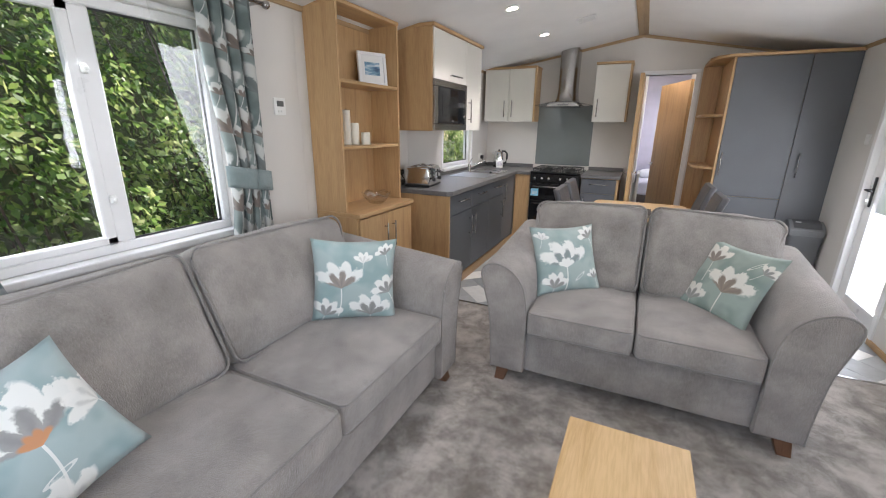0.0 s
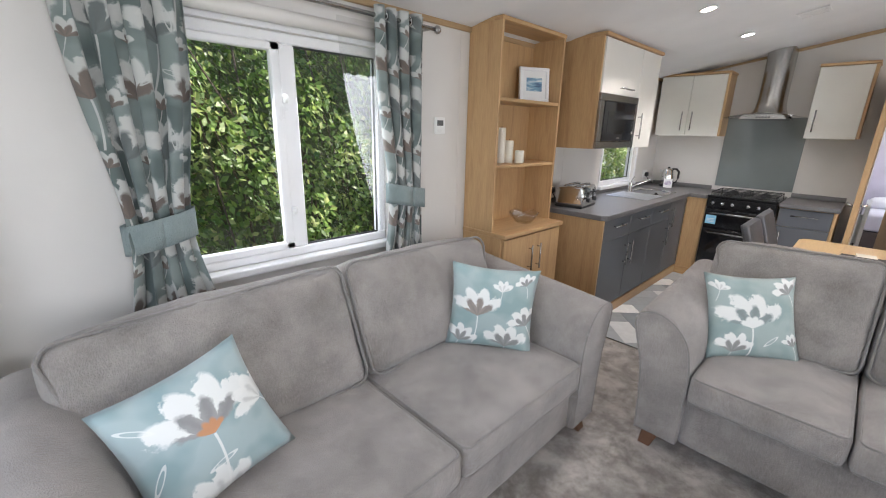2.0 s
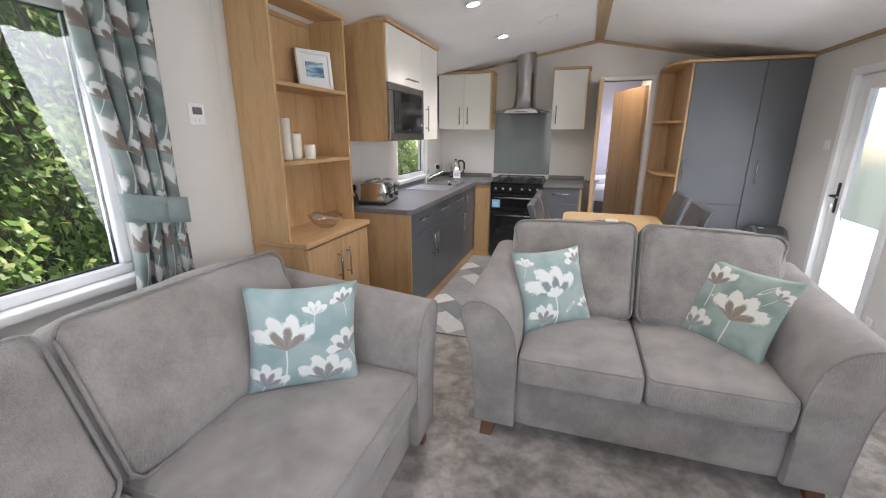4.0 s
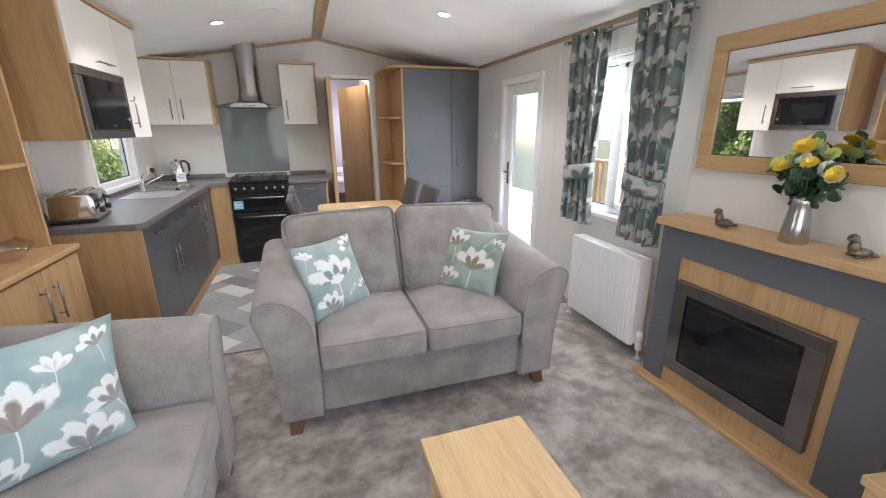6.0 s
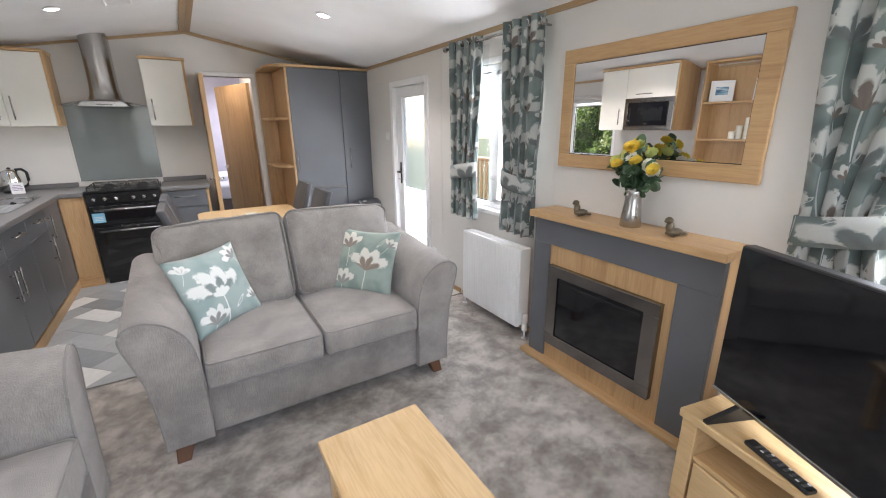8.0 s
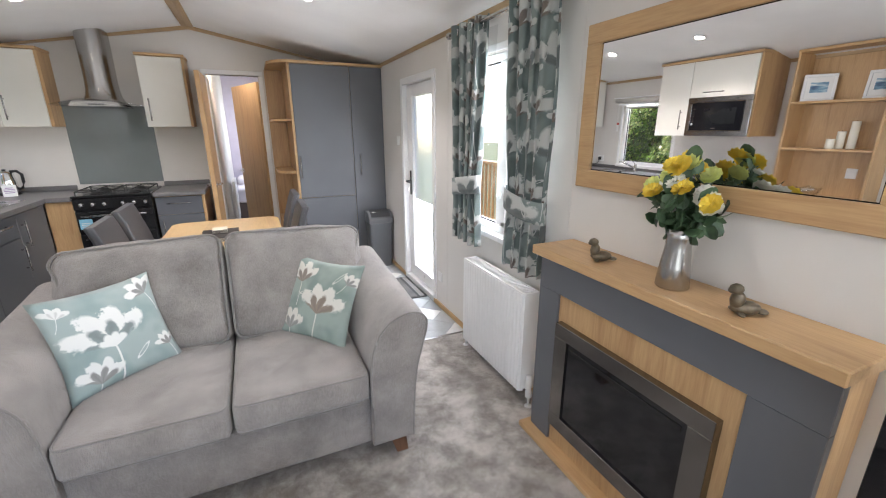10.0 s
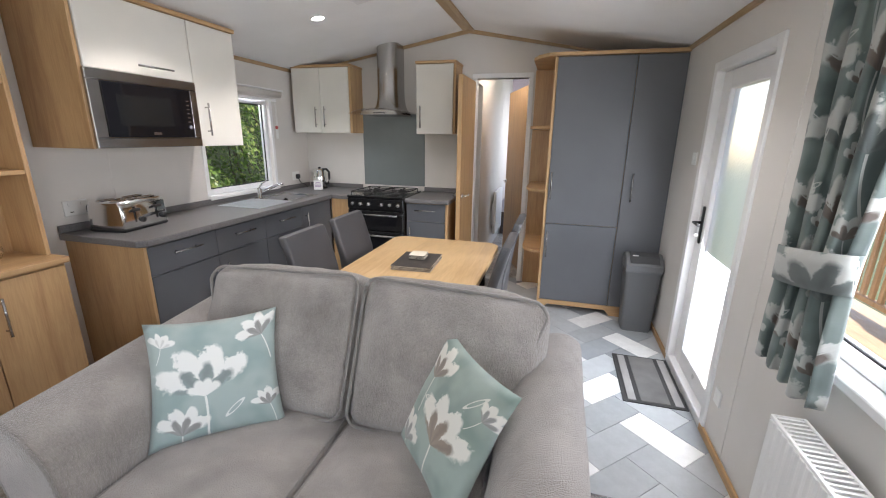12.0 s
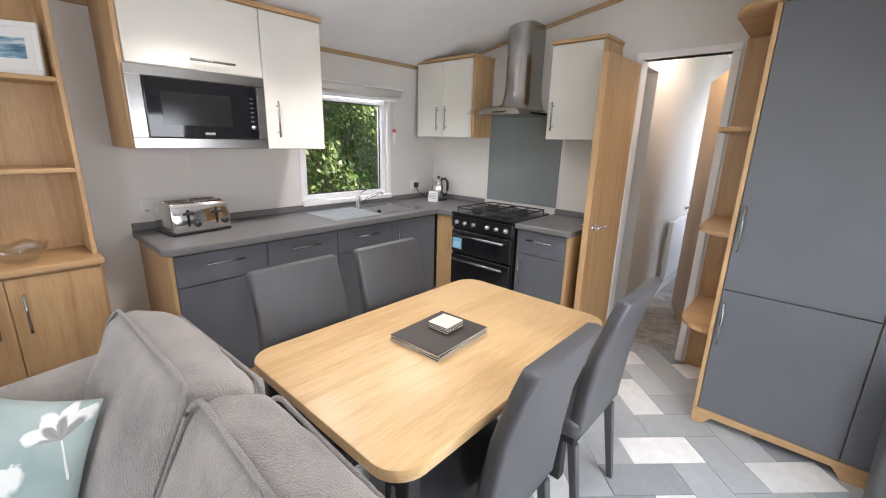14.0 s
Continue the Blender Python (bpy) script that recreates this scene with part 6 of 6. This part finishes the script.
def net_curtain():
    m = bpy.data.materials.new("sheer_net")
    m.use_nodes = True
    nt = m.node_tree
    nt.nodes.clear()
    out = nt.nodes.new("ShaderNodeOutputMaterial")
    tr, df, mx = nt.nodes.new("ShaderNodeBsdfTransparent"), nt.nodes.new("ShaderNodeBsdfTranslucent"), nt.nodes.new("ShaderNodeMixShader")
    df.inputs["Color"].default_value = (0.95, 0.95, 0.95, 1)
    mx.inputs[0].default_value = 0.16
    nt.links.new(tr.outputs[0], mx.inputs[1])
    nt.links.new(df.outputs[0], mx.inputs[2])
    nt.links.new(mx.outputs[0], out.inputs[0])
    for x, y0, y1, s, z1 in ((XL + 0.018, 1.48, 1.76, 1, 2.03), (XR - 0.022, 2.90, 3.30, -1, 2.03)):
        bm = bmesh.new()
        rows = []
        for j in range(21):
            t = j / 20
            lo = y0 + (y1 - y0) * (0.85 * (1 - t) ** 1.6 + 0.0)
            rows.append([bm.verts.new((x + 0.0015 * math.sin(i * 0.4), lo + (y1 - lo) * i / 48, 0.95 + (z1 - 0.95) * t)) for i in range(49)])
        for a, c in zip(rows, rows[1:]):
            for i in range(48):
                bm.faces.new((a[i], a[i + 1], c[i + 1], c[i]))
        single("net_curtain", bm, m, "sheer white net curtain drawn to one side", "curtain", True)


net_curtain()

# ---- things on the mantel ----


def vase():
    v = thing("vase", "galvanised metal jug vase on the mantel", "vase", (2.25, 1.585, 0.986))
    cx, cy = 2.25, 1.585
    part("jug", lathe([(0.048, 0.986), (0.051, 0.99), (0.045, 1.06), (0.038, 1.12), (0.039, 1.15), (0.046, 1.18), (0.043, 1.18), (0.036, 1.15), (0.034, 1.13)], cx, cy, 24), M_STEEL, v, "", True)
    f = thing("bouquet", "yellow and white artificial flowers with green leaves", "flowers", (cx, cy, 1.15))
    rng = random.Random(11)
    green = plain("flower_leaf_green", (0.05, 0.095, 0.045), 0.5, vary=0.4, scale=30)
    yel = plain("yellow_petal", (0.75, 0.55, 0.06), 0.6, vary=0.15, scale=40)
    lem = plain("lime_petal", (0.55, 0.6, 0.2), 0.6, vary=0.15, scale=40)
    whi = plain("white_petal", (0.8, 0.8, 0.74), 0.6, vary=0.05, scale=40)
    heads = []
    for k in range(24):
        a = rng.uniform(0, 2 * math.pi)
        r = rng.uniform(0.03, 0.16)
        tip = Vector((cx + 0.5 * r * math.cos(a) - 0.015, cy - 0.03 + r * math.sin(a), 1.23 + 0.15 * rng.random() * (1.25 - r * 3)))
        part("stem", tube([(cx, cy, 1.14), ((cx * 0.6 + tip.x * 0.4), (cy * 0.6 + tip.y * 0.4), 1.21), tip], 0.0025, seg=5), green, f)
        heads.append(tip)
    leaves = bmesh.new()
    for k in range(170):
        t = rng.choice(heads)
        c = Vector((cx, cy, 1.17)).lerp(t, rng.uniform(0.2, 0.95)) + Vector([rng.uniform(-0.03, 0.03) for _ in range(3)])
        m = Matrix.Translation(c) @ Euler([rng.uniform(0, 6.3) for _ in range(3)]).to_matrix().to_4x4()
        L, w = rng.uniform(0.04, 0.07), rng.uniform(0.016, 0.027)
        rim = [(0, 0, 0), (L * 0.25, w * 0.8, 0.004), (L * 0.6, w, 0.005), (L * 0.9, w * 0.5, 0.0), (L, 0, -0.004), (L * 0.9, -w * 0.5, 0.0), (L * 0.6, -w, 0.005), (L * 0.25, -w * 0.8, 0.004)]
        leaves.faces.new([leaves.verts.new(m @ Vector(p)) for p in rim])
    part("leaves", leaves, green, f)
    for k, tip in enumerate(heads):
        tip = tip + Vector((-0.015, 0, 0.018))
        bm = bmesh.new()
        for ring, (n, rr, up) in enumerate(((5, 0.012, 1.2), (7, 0.020, 0.9), (9, 0.028, 0.4), (9, 0.032, 0.0))):
            for q in range(n):
                a = 2 * math.pi * q / n + ring
                d = Vector((math.cos(a), math.sin(a), 0))
                s = Vector((-d.y, d.x, 0)) * rr * 0.72
                p0, p1 = tip, tip + d * rr + Vector((0, 0, up * rr))
                mid = tip + d * rr * 0.6 + Vector((0, 0, up * rr * 0.3))
                bm.faces.new([bm.verts.new(p) for p in (p0, mid + s, p1, mid - s)])
        nod = Matrix.Translation(tip) @ Matrix.Rotation(radians(-35 - 6 * (k % 5)), 4, "Y") @ Matrix.Translation(-tip)
        bmesh.ops.transform(bm, matrix=nod, verts=bm.verts[:])
        part("bloom", bm, (yel, whi, lem, whi, yel)[k % 5], f)


vase()


def seal(m):
    """A small seated seal figure."""
    bm = bmesh.new()
    for c, r, s in (((0, 0, 0.02), 0.024, (1, 1.7, 0.85)), ((0, 0.024, 0.042), 0.019, (1, 1, 1.55)), ((0, 0.032, 0.074), 0.017, (1, 1.1, 0.95)), ((0, 0.045, 0.070), 0.009, (1.1, 0.9, 0.8)), ((0, -0.045, 0.01), 0.012, (1.5, 1.3, 0.6)), ((0.022, 0.02, 0.008), 0.009, (1.6, 1, 0.6)), ((-0.022, 0.02, 0.008), 0.009, (1.6, 1, 0.6))):
        bmesh.ops.create_icosphere(bm, subdivisions=2, radius=r, matrix=Matrix.Translation(c) @ Matrix.Diagonal((*s, 1)))
    ob = single("seal_ornament", bm, M_BRONZE, "small dark bronze seal ornament on the mantel", "ornament", True, group="mantel seals")
    ob.matrix_basis = m
    return ob


M_BRONZE = plain("bronze_resin", (0.16, 0.13, 0.09), 0.35, 0.6, vary=0.3, scale=60)
seal(pose(2.24, 1.885, 0.986, 0, 0, 60))
seal(pose(2.24, 1.355, 0.986, 0, 0, 60))

# ---- outside ----
single("ground", box(-60, 60, -60, 60, -0.75, -0.7), plain("grass_ground", (0.06, 0.09, 0.035), 0.9, vary=0.3, scale=2, grain=0.8, grain_scale=60), "rough grass outside", "ground", kind="structure")


def leaf_mat():
    m, nt, b = nodes_of("hedge_leaf", 0.45)
    geo = nt.nodes.new("ShaderNodeNewGeometry")
    c = ramp_of(nt, geo.outputs["Random Per Island"], [(0.0, (0.10, 0.19, 0.05)), (0.45, (0.19, 0.31, 0.08)), (0.8, (0.32, 0.43, 0.12)), (1.0, (0.52, 0.55, 0.22))])
    nt.links.new(c, b.inputs["Base Color"])
    tl = nt.nodes.new("ShaderNodeBsdfTranslucent")
    nt.links.new(c, tl.inputs["Color"])
    mx = nt.nodes.new("ShaderNodeMixShader")
    mx.inputs[0].default_value = 0.5
    nt.links.new(b.outputs[0], mx.inputs[1])
    nt.links.new(tl.outputs[0], mx.inputs[2])
    nt.links.new(mx.outputs[0], nt.nodes["Material Output"].inputs[0])
    return m


def hedge():
    rng = np.random.default_rng(4)
    n = 70000
    y = rng.uniform(-1.5, 8.5, n)
    z = rng.uniform(-0.5, 3.3, n)
    lump = 0.25 * np.sin(y * 2.3) * np.cos(z * 2.9) + 0.14 * np.sin(y * 6.1 + z * 4.3) + 0.08 * np.sin(y * 13 - z * 11)
    x = -2.2 - 0.42 * (z - 0.4) + 0.8 * lump - np.abs(rng.normal(0, 0.2, n))
    c = np.stack([x, y, z], 1)
    L = rng.uniform(0.04, 0.095, n)[:, None]
    up = rng.normal(0, 0.55, (n, 3)) + np.array([0.55, 0.55, 0.6])
    d = np.cross(up, rng.normal(0, 1, (n, 3)))
    s = np.cross(up, d)
    d /= np.linalg.norm(d, axis=1)[:, None]
    s /= np.linalg.norm(s, axis=1)[:, None]
    quads = np.stack([c, c + d * L * 0.5 + s * L * 0.28, c + d * L, c + d * L * 0.5 - s * L * 0.28], 1).reshape(-1, 3)
    me = bpy.data.meshes.new("hedge_leaves")
    me.from_pydata(quads.tolist(), [], np.arange(4 * n).reshape(-1, 4).tolist())
    me.materials.append(leaf_mat())
    ob = tagged(new("hedge", me), "dense sunlit green hedge outside the windows", "hedge", "", "stuff")
    stems = bmesh.new()
    r = random.Random(9)
    for k in range(90):
        yk = r.uniform(-2.4, 9.4)
        x0 = r.uniform(-2.5, -2.1)
        tube([(x0, yk, -0.7), (x0 - r.uniform(0.3, 0.5), yk + r.uniform(-0.2, 0.2), 1.0), (x0 - r.uniform(0.7, 1.0), yk + r.uniform(-0.5, 0.5), r.uniform(1.8, 3.0))], 0.008, seg=5, bm=stems)
    single("hedge_branches", stems, plain("bark", (0.09, 0.065, 0.045), 0.9, vary=0.3), "thin brown hedge branches", "branches", kind="stuff")
    # Backing slab; its dark green paints the shade seen between the leaves.
    single("backdrop_hedge", box(-4.5, -4.2, -3.5, 10.5, -0.7, 3.3), plain("hedge_shade_paint", (0.04, 0.06, 0.022), 1.0, vary=0.5, scale=9), "dark backing slab painted as the shade within the hedge", "hedge", kind="structure")


hedge()


def decking():
    single("deck", box(XR + 0.12, 4.6, -2.0, 7.0, -0.2, -0.08), wood("deck_timber", (0.30, 0.2, 0.12), (0.45, 0.33, 0.2), "y"), "timber decking outside the door", "deck", kind="structure")
    f = thing("fence", "pale timber balustrade round the decking", "fence", (4.4, 2.5, -0.08))
    tim = wood("fence_timber", (0.42, 0.25, 0.12), (0.6, 0.4, 0.22), "z")
    part("top_rail", box(4.34, 4.46, -1.9, 6.9, 0.95, 1.0, 0.006), tim, f)
    part("bottom_rail", box(4.37, 4.43, -1.9, 6.9, 0.05, 0.10, 0.004), tim, f)
    for k in range(75):
        y = -1.85 + k * 0.117
        part("slat", box(4.385, 4.415, y, y + 0.05, 0.1, 0.95, 0.003), tim, f)
    for k in range(6):
        y = -1.9 + k * 1.72
        part("post", box(4.35, 4.45, y, y + 0.1, -0.08, 1.05, 0.005), tim, f)
    c = thing("neighbour_caravan", "pale green-grey holiday home beyond the fence", "caravan", (9.0, 3.0, -0.7))
    part("wall", box(8.0, 11.5, -4, 9, -0.2, 2.2), plain("sage_cladding", (0.35, 0.42, 0.40), 0.6), c)
    part("roof", prism([(7.8, 2.2), (11.7, 2.2), (9.75, 2.9)], -4.2, 9.2, "y"), plain("roof_tile_grey", (0.16, 0.15, 0.15), 0.8), c)
    part("skirt", box(8.1, 11.4, -3.9, 8.9, -0.7, -0.2), plain("skirt_brick", (0.3, 0.2, 0.15), 0.9), c)


decking()

# ---- vinyl tiles ----


def tile_mat(name, c):
    m, nt, b = nodes_of(name, 0.4)
    info = nt.nodes.new("ShaderNodeObjectInfo")
    co = nt.nodes.new("ShaderNodeTexCoord").outputs["Object"]
    n = add(nt, "ShaderNodeTexNoise", Scale=14.0, Detail=6.0, Roughness=0.65)
    nt.links.new(co, n.inputs["Vector"])
    k = calc(nt, "MULTIPLY_ADD", info.outputs["Random"], 0.25, calc(nt, "MULTIPLY_ADD", n.outputs[0], 0.4, 0.67))
    mul = nt.nodes.new("ShaderNodeVectorMath")
    mul.operation = "SCALE"
    mul.inputs[0].default_value = c
    nt.links.new(k, mul.inputs["Scale"])
    nt.links.new(mul.outputs[0], b.inputs["Base Color"])
    bump(nt, b, n.outputs[0], 0.1, 0.001)
    return m


TILE_TONES = [tile_mat("vinyl_white", (0.80, 0.80, 0.78)), tile_mat("vinyl_pale_grey", (0.40, 0.42, 0.43)), tile_mat("vinyl_grey", (0.28, 0.30, 0.315))]


def clip(poly, axis, bound, keep):
    """The part of a flat outline on one side of a line."""
    out = []
    for a, c in zip(poly, poly[1:] + poly[:1]):
        ina, inc = keep * (a[axis] - bound) >= 0, keep * (c[axis] - bound) >= 0
        if ina:
            out.append(a)
        if ina != inc:
            t = (bound - a[axis]) / (c[axis] - a[axis])
            out.append((a[0] + t * (c[0] - a[0]), a[1] + t * (c[1] - a[1])))
    return out


def herringbone(floor_ob):
    """Two-to-one tiles laid slantwise; one in four is white."""
    W, gap, p0, q0 = 0.18, 0.0015, 4.25, 2.37
    r = math.sqrt(0.5)
    xy = lambda p, q: (r * (p - q), r * (p + q))
    shared = {}
    rng = random.Random(3)
    for u in range(-26, 27):
        for v in range(-14, 15):
            for upright in (0, 1):
                i, j = u + 2 * v, u - 2 * v
                w, h = (1, 2) if upright else (2, 1)
                i += 3 * upright
                a, c = p0 + W * i, q0 + W * j
                corners = [xy(a + gap, c + gap), xy(a + w * W - gap, c + gap), xy(a + w * W - gap, c + h * W - gap), xy(a + gap, c + h * W - gap)]
                cut = corners
                for axis, bound, keep in ((0, XL, 1), (0, XR, -1), (1, 3.264, 1), (1, YE + 0.06, -1)):
                    cut = clip(cut, axis, bound, keep) if cut else cut
                tone = 0 if (u - v) % 4 == upright else rng.choice((1, 1, 2))
                if len(cut) < 3:
                    continue
                cx, cy = xy(a + w * W / 2, c + h * W / 2)
                key = (upright, tone)
                if cut != corners or key not in shared:
                    me = finish(prism([(x - cx, y - cy) for x, y in cut], -0.006, 0.0, "z"), "tile", TILE_TONES[tone], False)
                    if cut == corners:
                        shared[key] = me
                else:
                    me = shared[key]
                ob = new("tile", me)
                ob.location = (cx, cy, 0.0)
                ob.parent = floor_ob


herringbone(bpy.data.objects["floor"])
